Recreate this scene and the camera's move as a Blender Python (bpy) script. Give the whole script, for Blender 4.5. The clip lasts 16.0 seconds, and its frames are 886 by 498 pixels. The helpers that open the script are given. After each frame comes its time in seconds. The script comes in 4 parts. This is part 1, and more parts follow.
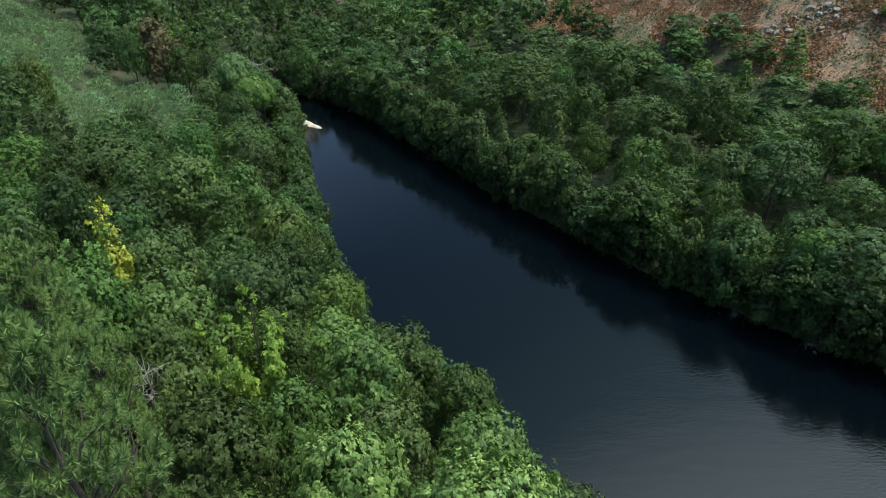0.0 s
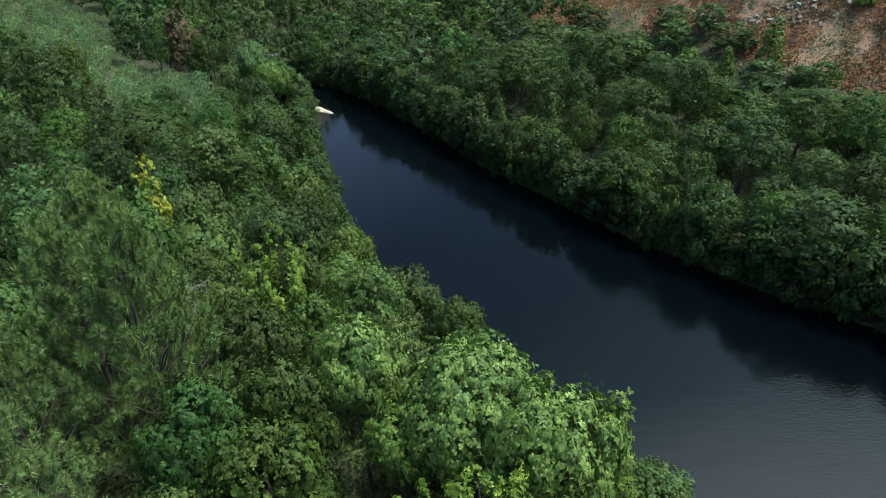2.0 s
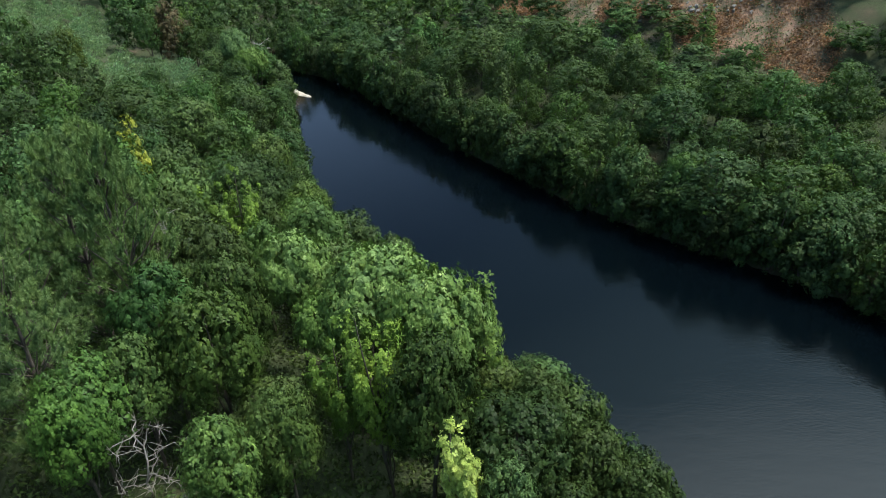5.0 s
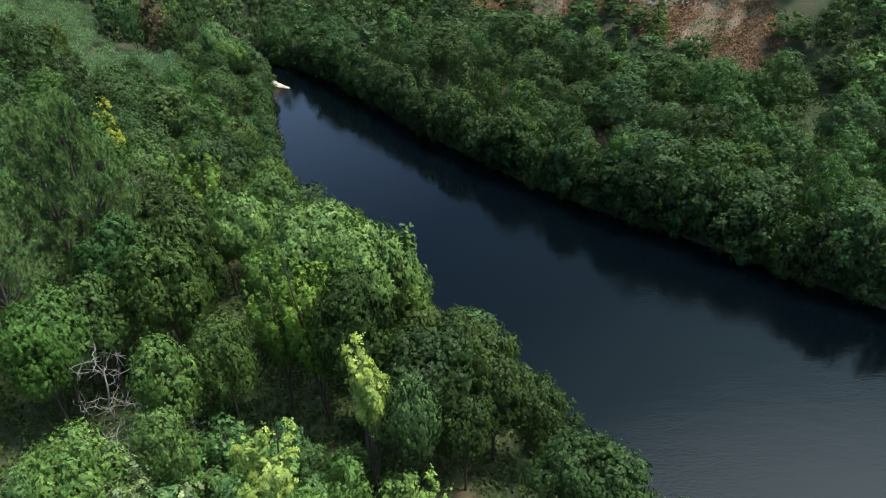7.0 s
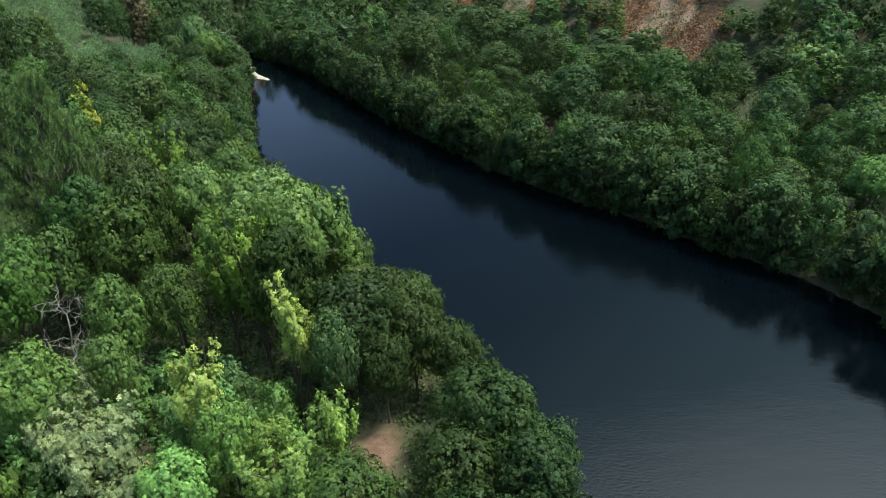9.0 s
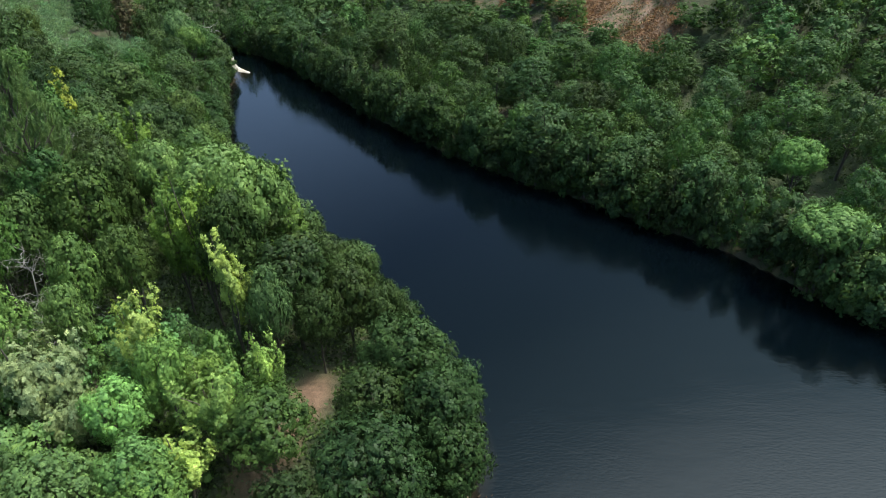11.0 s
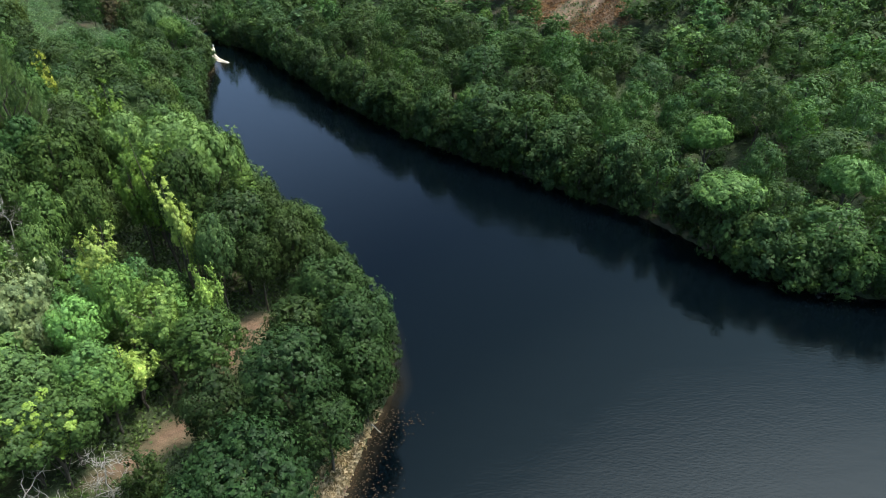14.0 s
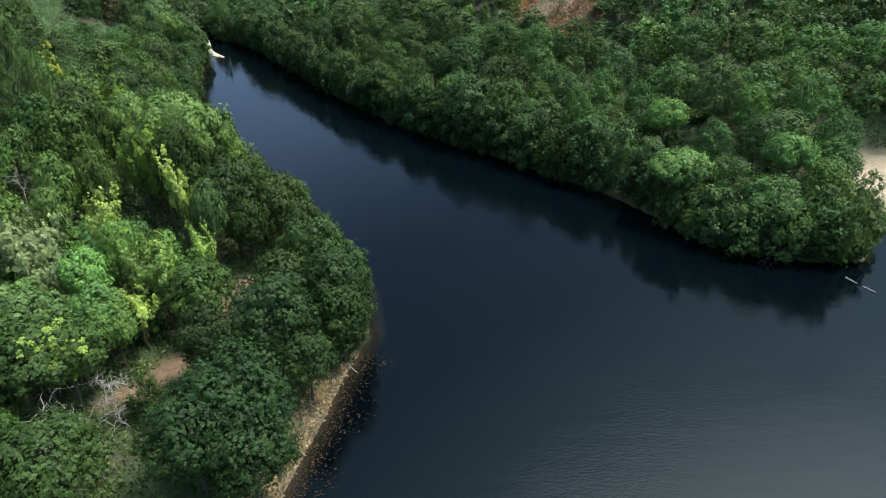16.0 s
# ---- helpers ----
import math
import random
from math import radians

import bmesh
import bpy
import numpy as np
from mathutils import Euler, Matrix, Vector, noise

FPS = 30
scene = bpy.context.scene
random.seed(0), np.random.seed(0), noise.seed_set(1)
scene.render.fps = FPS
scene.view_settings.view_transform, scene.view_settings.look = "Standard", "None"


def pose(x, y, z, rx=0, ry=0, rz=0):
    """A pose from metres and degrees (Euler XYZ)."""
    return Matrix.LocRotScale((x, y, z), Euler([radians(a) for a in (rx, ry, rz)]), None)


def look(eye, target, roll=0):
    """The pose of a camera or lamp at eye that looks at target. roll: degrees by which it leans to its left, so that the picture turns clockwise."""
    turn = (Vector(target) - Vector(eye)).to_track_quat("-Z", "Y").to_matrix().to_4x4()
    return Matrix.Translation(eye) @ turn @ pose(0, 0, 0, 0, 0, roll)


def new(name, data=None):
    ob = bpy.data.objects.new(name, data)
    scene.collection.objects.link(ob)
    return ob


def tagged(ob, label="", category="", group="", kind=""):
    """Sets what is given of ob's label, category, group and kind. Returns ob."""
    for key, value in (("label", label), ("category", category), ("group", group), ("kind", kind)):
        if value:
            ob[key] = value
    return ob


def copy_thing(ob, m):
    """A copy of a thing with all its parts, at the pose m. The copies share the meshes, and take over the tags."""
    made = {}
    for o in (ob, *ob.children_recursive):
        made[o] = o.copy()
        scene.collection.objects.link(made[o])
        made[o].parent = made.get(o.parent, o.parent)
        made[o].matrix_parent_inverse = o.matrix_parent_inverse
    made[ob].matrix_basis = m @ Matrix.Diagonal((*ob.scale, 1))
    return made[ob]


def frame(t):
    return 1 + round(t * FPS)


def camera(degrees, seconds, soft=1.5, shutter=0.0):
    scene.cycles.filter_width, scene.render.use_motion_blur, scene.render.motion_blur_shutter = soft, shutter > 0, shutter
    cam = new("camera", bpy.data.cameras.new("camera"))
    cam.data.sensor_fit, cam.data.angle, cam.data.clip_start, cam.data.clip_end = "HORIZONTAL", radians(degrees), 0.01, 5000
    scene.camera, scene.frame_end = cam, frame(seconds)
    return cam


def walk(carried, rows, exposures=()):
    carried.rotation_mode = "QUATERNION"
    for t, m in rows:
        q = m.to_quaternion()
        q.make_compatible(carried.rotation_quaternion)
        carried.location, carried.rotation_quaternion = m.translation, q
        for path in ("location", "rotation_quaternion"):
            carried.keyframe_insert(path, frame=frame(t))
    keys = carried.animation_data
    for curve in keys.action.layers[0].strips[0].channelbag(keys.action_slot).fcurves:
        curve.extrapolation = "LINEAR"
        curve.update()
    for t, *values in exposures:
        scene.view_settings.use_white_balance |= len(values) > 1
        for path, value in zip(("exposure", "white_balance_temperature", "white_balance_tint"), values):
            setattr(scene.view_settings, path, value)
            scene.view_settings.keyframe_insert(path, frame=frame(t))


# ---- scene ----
cam = camera(70.4, 16.0, soft=0.9)
PATH = [
    (0, (1.903, -0.593, 35.797), (1.893, 1.098, 34.729), -0.8),
    (0.5, (1.864, -2.295, 35.811), (1.851, -0.603, 34.744), -0.8),
    (1, (1.951, -4.105, 35.847), (1.931, -2.413, 34.781), -0.8),
    (1.5, (2.183, -5.981, 35.816), (2.158, -4.288, 34.752), -0.9),
    (2, (2.623, -7.899, 35.849), (2.589, -6.206, 34.785), -1.0),
    (2.5, (3.289, -9.71, 35.908), (3.25, -8.017, 34.843), -1.0),
    (3, (4.104, -11.43, 35.965), (4.064, -9.737, 34.901), -1.1),
    (3.5, (5.149, -13.102, 35.982), (5.108, -11.408, 34.919), -1.1),
    (4, (6.218, -14.596, 35.981), (6.177, -12.901, 34.92), -1.1),
    (6.5, (11.605, -21.556, 36.026), (11.575, -19.861, 34.965), -1.0),
    (7, (12.95, -23.075, 36.061), (12.918, -21.379, 35.0), -1.1),
    (7.5, (14.232, -24.543, 36.082), (14.2, -22.847, 35.022), -1.1),
    (8, (15.505, -25.926, 36.067), (15.473, -24.23, 35.008), -1.0),
    (8.5, (16.865, -27.399, 36.118), (16.833, -25.703, 35.059), -1.0),
    (9, (18.157, -28.782, 36.152), (18.126, -27.085, 35.093), -0.9),
    (11.5, (24.891, -35.212, 36.322), (24.858, -33.514, 35.264), -0.8),
    (12, (26.106, -36.438, 36.402), (26.074, -34.742, 35.343), -0.8),
    (12.5, (27.11, -37.641, 36.402), (27.082, -35.944, 35.344), -0.7),
    (13, (28.047, -38.947, 36.374), (28.02, -37.249, 35.317), -0.6),
    (13.5, (29.008, -40.416, 36.432), (28.982, -38.718, 35.375), -0.6),
    (14, (29.821, -41.943, 36.489), (29.796, -40.245, 35.432), -0.5),
    (14.5, (30.558, -43.599, 36.516), (30.533, -41.9, 35.461), -0.6),
    (15, (31.153, -45.235, 36.469), (31.13, -43.534, 35.416), -0.5),
    (15.5, (31.772, -46.967, 36.475), (31.749, -45.266, 35.423), -0.5),
    (16, (32.321, -48.756, 36.437), (32.303, -47.054, 35.387), -0.5),
]
walk(cam, [(t, look(eye, target, roll)) for t, eye, target, roll in PATH], exposures=((0, 0.48), (7, 0.54), (11.5, 0.68), (16, 0.70)))

# ---- world, sun, exposure ----
SUN_UP, SUN_ROUND = 66, 80
SUN_WAY = Vector((math.sin(radians(SUN_ROUND)) * math.cos(radians(SUN_UP)), math.cos(radians(SUN_ROUND)) * math.cos(radians(SUN_UP)), math.sin(radians(SUN_UP))))
world = bpy.data.worlds.new("overcast_sky")
scene.world = world
world.use_nodes = True
wt = world.node_tree
wt.nodes.clear()
w_out = wt.nodes.new("ShaderNodeOutputWorld")
w_bg = wt.nodes.new("ShaderNodeBackground")
w_sky = wt.nodes.new("ShaderNodeTexSky")
w_sky.sky_type = "NISHITA"
w_sky.sun_disc = False
w_sky.sun_elevation = radians(SUN_UP)
w_sky.sun_rotation = radians(SUN_ROUND)
w_sky.air_density, w_sky.dust_density, w_sky.ozone_density = 1.0, 4.0, 1.0
# a closed cloud layer over the blue, lightest round the veiled sun
w_co = wt.nodes.new("ShaderNodeTexCoord")
w_dot = wt.nodes.new("ShaderNodeVectorMath")
w_dot.operation = "DOT_PRODUCT"
w_dot.inputs[1].default_value = SUN_WAY
wt.links.new(w_co.outputs["Generated"], w_dot.inputs[0])
w_ramp = wt.nodes.new("ShaderNodeValToRGB")
w_el = w_ramp.color_ramp.elements
for at in (0.5, 0.6, 0.7, 0.8):
    w_el.new(at)
for el, (at, tone) in zip(w_el, ((0.28, (0.076, 0.120, 0.192)), (0.51, (0.029, 0.053, 0.095)), (0.67, (0.048, 0.086, 0.120)), (0.79, (0.135, 0.212, 0.250)), (0.90, (0.74, 0.87, 0.90)), (0.97, (0.95, 1.0, 1.0)))):
    el.position, el.color = at, (*tone, 1)
wt.links.new(w_dot.outputs["Value"], w_ramp.inputs[0])
w_gain = wt.nodes.new("ShaderNodeMix")
w_gain.data_type, w_gain.blend_type = "RGBA", "MULTIPLY"
w_gain.inputs[0].default_value = 1.0
w_gain.inputs[7].default_value = (35, 36, 37.5, 1)
wt.links.new(w_ramp.outputs[0], w_gain.inputs[6])
w_mix = wt.nodes.new("ShaderNodeMix")
w_mix.data_type = "RGBA"
w_mix.inputs[0].default_value = 0.88
wt.links.new(w_sky.outputs[0], w_mix.inputs[6])
wt.links.new(w_gain.outputs[2], w_mix.inputs[7])
wt.links.new(w_mix.outputs[2], w_bg.inputs[0])
w_bg.inputs[1].default_value = 0.10
wt.links.new(w_bg.outputs[0], w_out.inputs[0])

sun = new("sun", bpy.data.lights.new("sun", "SUN"))
sun.data.energy, sun.data.angle, sun.data.color = 3.5, radians(7), (1.0, 0.94, 0.80)
sun.matrix_world = look(SUN_WAY * 100, (0, 0, 0))

# ---- materials ----


def mat(name):
    m = bpy.data.materials.new(name)
    m.use_nodes = True
    t = m.node_tree
    t.nodes.clear()
    out = t.nodes.new("ShaderNodeOutputMaterial")
    return m, t, out


def nd(t, kind, **values):
    n = t.nodes.new(kind)
    for k, v in values.items():
        n.inputs[k].default_value = v
    return n


def ramp(t, stops):
    n = t.nodes.new("ShaderNodeValToRGB")
    e = n.color_ramp.elements
    while len(e) < len(stops):
        e.new(0.5)
    for el, (p, c) in zip(e, stops):
        el.position, el.color = p, (*c, 1)
    return n


def noise_at(t, scale, detail=4.0, coords=None, rough=0.55):
    n = nd(t, "ShaderNodeTexNoise", Scale=scale, Detail=detail, Roughness=rough)
    if coords is None:
        coords = t.nodes.new("ShaderNodeTexCoord").outputs["Object"]
    t.links.new(coords, n.inputs["Vector"])
    return n


def mixc(t, kind, fac, a, b):
    n = t.nodes.new("ShaderNodeMix")
    n.data_type, n.blend_type = "RGBA", kind
    for i, v in ((0, fac), (6, a), (7, b)):
        if hasattr(v, "links"):
            t.links.new(v, n.inputs[i])
        else:
            n.inputs[i].default_value = (*v, 1) if isinstance(v, tuple) else v
    return n.outputs[2]


def leaf_material(name, dark, mid, light, gloss=0.5, through_light=0.08):
    """Foliage: each spray of leaves and each tree has its own tone; the tree's own tint comes from its object colour."""
    m, t, out = mat(name)
    geo = t.nodes.new("ShaderNodeNewGeometry")
    info = t.nodes.new("ShaderNodeObjectInfo")
    r = ramp(t, ((0.0, tuple(0.4 * v + 0.6 * u for v, u in zip(dark, mid))), (0.5, mid), (0.88, tuple(0.5 * v + 0.5 * u for v, u in zip(light, mid))), (1.0, tuple(1.1 * v for v in light))))
    t.links.new(geo.outputs["Random Per Island"], r.inputs[0])
    big = noise_at(t, 0.9, 3.0)
    rb = ramp(t, ((0.36, (0.70, 0.74, 0.76)), (0.64, (1.32, 1.24, 1.06))))
    t.links.new(big.outputs["Fac"], rb.inputs[0])
    c = mixc(t, "MULTIPLY", 1.0, r.outputs[0], rb.outputs[0])
    c = mixc(t, "MULTIPLY", 1.0, c, info.outputs["Color"])
    p = nd(t, "ShaderNodeBsdfPrincipled", Roughness=gloss)
    p.inputs["Specular IOR Level"].default_value = 0.12
    tr = t.nodes.new("ShaderNodeBsdfTranslucent")
    t.links.new(c, p.inputs["Base Color"])
    t.links.new(mixc(t, "MULTIPLY", 1.0, c, (1.25, 1.35, 0.6)), tr.inputs["Color"])
    mx = t.nodes.new("ShaderNodeMixShader")
    mx.inputs[0].default_value = through_light
    t.links.new(p.outputs[0], mx.inputs[1])
    t.links.new(tr.outputs[0], mx.inputs[2])
    t.links.new(mx.outputs[0], out.inputs[0])
    return m


LEAF = leaf_material("broad_leaves", (0.034, 0.056, 0.019), (0.053, 0.088, 0.028), (0.085, 0.132, 0.043))
LEAF_SOFT = leaf_material("soft_broad_leaves", (0.032, 0.056, 0.022), (0.048, 0.083, 0.032), (0.073, 0.118, 0.047), 0.55, 0.32)
LEAF_BIG = leaf_material("pale_broad_leaves", (0.070, 0.130, 0.036), (0.115, 0.200, 0.058), (0.190, 0.290, 0.110))
LEAF_YELLOW = leaf_material("yellowing_leaves", (0.13, 0.20, 0.045), (0.24, 0.33, 0.075), (0.36, 0.44, 0.13))
NEEDLE = leaf_material("pine_needles", (0.13, 0.20, 0.085), (0.21, 0.30, 0.13), (0.29, 0.38, 0.18), 0.6, 0.1)
LEAF_BROWN = leaf_material("withered_leaves", (0.034, 0.028, 0.019), (0.056, 0.046, 0.030), (0.08, 0.072, 0.042))
GREY_LEAF = leaf_material("grey_green_leaves", (0.036, 0.052, 0.028), (0.066, 0.088, 0.047), (0.11, 0.135, 0.078), 0.7, 0.15)


def far_leaf_material():
    m, t, out = mat("woodland_leaves")
    geo = t.nodes.new("ShaderNodeNewGeometry")
    tint = t.nodes.new("ShaderNodeAttribute")
    tint.attribute_name = "tint"
    r = ramp(t, ((0.0, (0.020, 0.034, 0.014)), (0.55, (0.048, 0.079, 0.029)), (1.0, (0.082, 0.126, 0.052))))
    t.links.new(geo.outputs["Random Per Island"], r.inputs[0])
    c = mixc(t, "MULTIPLY", 1.0, r.outputs[0], tint.outputs["Color"])
    p = nd(t, "ShaderNodeBsdfPrincipled", Roughness=0.6)
    p.inputs["Specular IOR Level"].default_value = 0.08
    t.links.new(c, p.inputs["Base Color"])
    tr = t.nodes.new("ShaderNodeBsdfTranslucent")
    t.links.new(mixc(t, "MULTIPLY", 1.0, c, (1.2, 1.3, 0.65)), tr.inputs["Color"])
    mx = t.nodes.new("ShaderNodeMixShader")
    mx.inputs[0].default_value = 0.3
    t.links.new(p.outputs[0], mx.inputs[1])
    t.links.new(tr.outputs[0], mx.inputs[2])
    t.links.new(mx.outputs[0], out.inputs[0])
    return m


LEAF_FAR = far_leaf_material()


BRACKEN = leaf_material("dry_bracken", (0.12, 0.072, 0.045), (0.21, 0.120, 0.072), (0.30, 0.190, 0.125), 0.8, 0.1)
FALLEN = leaf_material("fallen_leaves", (0.014, 0.009, 0.005), (0.026, 0.016, 0.009), (0.045, 0.028, 0.016), 0.6, 0.0)
STRAW = leaf_material("dry_straw", (0.15, 0.12, 0.08), (0.24, 0.195, 0.135), (0.33, 0.275, 0.20), 0.8, 0.15)


def bark_material(name, a, b):
    m, t, out = mat(name)
    co = t.nodes.new("ShaderNodeTexCoord")
    mp = nd(t, "ShaderNodeMapping", Scale=(6, 6, 1.2))
    t.links.new(co.outputs["Object"], mp.inputs[0])
    n = noise_at(t, 3.0, 6.0, mp.outputs[0])
    r = ramp(t, ((0.3, a), (0.7, b)))
    t.links.new(n.outputs["Fac"], r.inputs[0])
    p = nd(t, "ShaderNodeBsdfPrincipled", Roughness=0.9)
    bu = nd(t, "ShaderNodeBump", Strength=0.5, Distance=0.03)
    t.links.new(n.outputs["Fac"], bu.inputs["Height"])
    t.links.new(bu.outputs[0], p.inputs["Normal"])
    t.links.new(r.outputs[0], p.inputs["Base Color"])
    t.links.new(p.outputs[0], out.inputs[0])
    return m


BARK = bark_material("bark", (0.035, 0.030, 0.024), (0.095, 0.082, 0.068))
BARK_PINE = bark_material("pine_bark", (0.05, 0.042, 0.036), (0.125, 0.105, 0.09))
BARK_PALE = bark_material("dead_grey_wood", (0.18, 0.17, 0.155), (0.34, 0.325, 0.30))


def ground_material():
    m, t, out = mat("forest_floor")
    co = t.nodes.new("ShaderNodeTexCoord").outputs["Object"]
    n1, n2, n3 = noise_at(t, 0.16, 5.0, co), noise_at(t, 1.7, 6.0, co), noise_at(t, 14.0, 5.0, co)
    soil = ramp(t, ((0.25, (0.028, 0.021, 0.014)), (0.5, (0.055, 0.040, 0.027)), (0.75, (0.095, 0.070, 0.046))))
    t.links.new(n2.outputs["Fac"], soil.inputs[0])
    moss = ramp(t, ((0.3, (0.018, 0.030, 0.010)), (0.7, (0.042, 0.060, 0.022))))
    t.links.new(n3.outputs["Fac"], moss.inputs[0])
    mask = ramp(t, ((0.30, (0, 0, 0)), (0.48, (1, 1, 1))))
    t.links.new(n1.outputs["Fac"], mask.inputs[0])
    c = mixc(t, "MIX", mask.outputs[0], soil.outputs[0], moss.outputs[0])
    # bare hillside: red bracken and dry earth where the slope was cleared; trodden pale earth on the path
    hill = t.nodes.new("ShaderNodeAttribute")
    hill.attribute_name = "cleared"
    n4 = noise_at(t, 0.45, 6.0, co, 0.65)
    red = ramp(t, ((0.30, (0.060, 0.072, 0.036)), (0.44, (0.125, 0.105, 0.070)), (0.54, (0.215, 0.130, 0.088)), (0.70, (0.19, 0.150, 0.115))))
    t.links.new(n4.outputs["Fac"], red.inputs[0])
    fine = ramp(t, ((0.25, (0.6, 0.6, 0.6)), (0.75, (1.35, 1.3, 1.25))))
    t.links.new(n3.outputs["Fac"], fine.inputs[0])
    redf = mixc(t, "MULTIPLY", 1.0, red.outputs[0], fine.outputs[0])
    c = mixc(t, "MIX", hill.outputs["Fac"], c, redf)
    path = t.nodes.new("ShaderNodeAttribute")
    path.attribute_name = "trodden"
    earth = ramp(t, ((0.3, (0.085, 0.052, 0.034)), (0.7, (0.175, 0.114, 0.077))))
    t.links.new(n2.outputs["Fac"], earth.inputs[0])
    earthf = mixc(t, "MULTIPLY", 1.0, earth.outputs[0], fine.outputs[0])
    c = mixc(t, "MIX", path.outputs["Fac"], c, earthf)
    shore = t.nodes.new("ShaderNodeAttribute")
    shore.attribute_name = "sandy"
    beige = ramp(t, ((0.3, (0.26, 0.215, 0.155)), (0.7, (0.38, 0.325, 0.25))))
    t.links.new(n2.outputs["Fac"], beige.inputs[0])
    c = mixc(t, "MIX", shore.outputs["Fac"], c, mixc(t, "MULTIPLY", 1.0, beige.outputs[0], fine.outputs[0]))
    p = nd(t, "ShaderNodeBsdfPrincipled", Roughness=0.95)
    bu = nd(t, "ShaderNodeBump", Strength=0.6, Distance=0.15)
    t.links.new(n3.outputs["Fac"], bu.inputs["Height"])
    t.links.new(bu.outputs[0], p.inputs["Normal"])
    t.links.new(c, p.inputs["Base Color"])
    t.links.new(p.outputs[0], out.inputs[0])
    return m


GROUND = ground_material()


def water_material():
    m, t, out = mat("river_water")
    co = t.nodes.new("ShaderNodeTexCoord").outputs["Object"]
    mp = nd(t, "ShaderNodeMapping", Scale=(0.75, 1.6, 1.0), Rotation=(0, 0, radians(12)))
    t.links.new(co, mp.inputs[0])
    n1 = noise_at(t, 3.2, 4.0, mp.outputs[0])
    n2 = noise_at(t, 0.35, 2.0, mp.outputs[0])
    patch = noise_at(t, 0.06, 2.0, co)
    calm = ramp(t, ((0.38, (0.12, 0.12, 0.12)), (0.62, (1, 1, 1))))
    t.links.new(patch.outputs["Fac"], calm.inputs[0])
    b1 = nd(t, "ShaderNodeBump", Distance=0.05)
    mul = t.nodes.new("ShaderNodeMath")
    mul.operation = "MULTIPLY"
    mul.inputs[1].default_value = 0.27
    t.links.new(calm.outputs[0], mul.inputs[0])
    t.links.new(mul.outputs[0], b1.inputs["Strength"])
    t.links.new(n1.outputs["Fac"], b1.inputs["Height"])
    b2 = nd(t, "ShaderNodeBump", Strength=0.06, Distance=0.2)
    t.links.new(n2.outputs["Fac"], b2.inputs["Height"])
    t.links.new(b1.outputs[0], b2.inputs["Normal"])
    p = nd(t, "ShaderNodeBsdfPrincipled", Roughness=0.06, IOR=1.333)
    p.inputs["Base Color"].default_value = (0.0012, 0.0022, 0.0042, 1)
    deep = t.nodes.new("ShaderNodeAttribute")
    deep.attribute_name = "depth"
    body = ramp(t, ((0.0, (0.032, 0.025, 0.016)), (0.06, (0.010, 0.009, 0.007)), (0.18, (0.0008, 0.0020, 0.0032))))
    scale = t.nodes.new("ShaderNodeMath")
    scale.operation = "MULTIPLY"
    scale.inputs[1].default_value = 0.2
    t.links.new(deep.outputs["Fac"], scale.inputs[0])
    t.links.new(scale.outputs[0], body.inputs[0])
    t.links.new(body.outputs[0], p.inputs["Base Color"])
    t.links.new(b2.outputs[0], p.inputs["Normal"])
    t.links.new(p.outputs[0], out.inputs[0])
    return m


WATER = water_material()

# ---- terrain ----
LEFT_BANK = np.array([(20, 330), (-8, 200), (-21, 149), (-31, 127), (-33.5, 114), (-31.5, 104), (-25, 97), (-20.5, 90), (-18, 78), (-11.8, 57), (-6, 41.5), (3.3, 31.4),
                      (9.5, 21.4), (14.6, 16.4), (19.7, 9.9), (24, 2), (25.2, -4.5), (23.8, -9.3), (22.6, -15), (20.9, -22), (17, -34), (8, -70), (20, -140), (120, -190), (330, -210)], float)
RIGHT_BANK = np.array([(30, 325), (2, 196), (-16, 145), (-26, 124), (-27.5, 114), (-24, 107.5), (-16, 102), (-9.6, 95), (-1, 82), (6.3, 70), (15, 59.5), (22, 50.6), (32.6, 40.3), (37.2, 37.2),
                       (46.6, 28.5), (52.5, 23.4), (56, 18.5), (59.2, 13), (64.5, 9), (71, 7.2), (76.5, 7.4), (79.5, 11), (83, 16.5), (92, 20), (130, 22), (330, 0)], float)


def side(line, x, y):
    """Distance to a bank's line, positive to the left of its way downstream."""
    x, y = np.asarray(x, float), np.asarray(y, float)
    best, sign = np.full(x.shape, 1e9), np.ones(x.shape)
    for (ax, ay), (bx, by) in zip(line[:-1], line[1:]):
        ux, uy = bx - ax, by - ay
        k = np.clip(((x - ax) * ux + (y - ay) * uy) / (ux * ux + uy * uy), 0, 1)
        px, py = x - ax - k * ux, y - ay - k * uy
        d = np.hypot(px, py)
        s = np.sign(ux * py - uy * px)
        near = d < best - 1e-6
        best, sign = np.where(near, d, best), np.where(near, s, sign)
    return best * sign


def inland_left(x, y):
    return -side(LEFT_BANK, x, y)


def inland_right(x, y):
    return side(RIGHT_BANK, x, y)


L_D, L_H = (-30, -8, -2, 0, 1, 3, 8, 12, 20, 35, 55, 80, 140, 400), (-5, -3.4, -1.1, 0, 0.5, 1.4, 2.2, 2.9, 4.8, 8.5, 13.5, 22, 55, 120)
R_D, R_H = (-30, -8, -1.2, 0, 1, 3, 8, 15, 25, 35, 42, 52, 62, 75, 90, 140, 400), (-5, -3.6, -2.2, 0, 0.6, 1.3, 2.2, 4.0, 7.2, 11.5, 15.5, 23, 40, 70, 100, 160, 240)


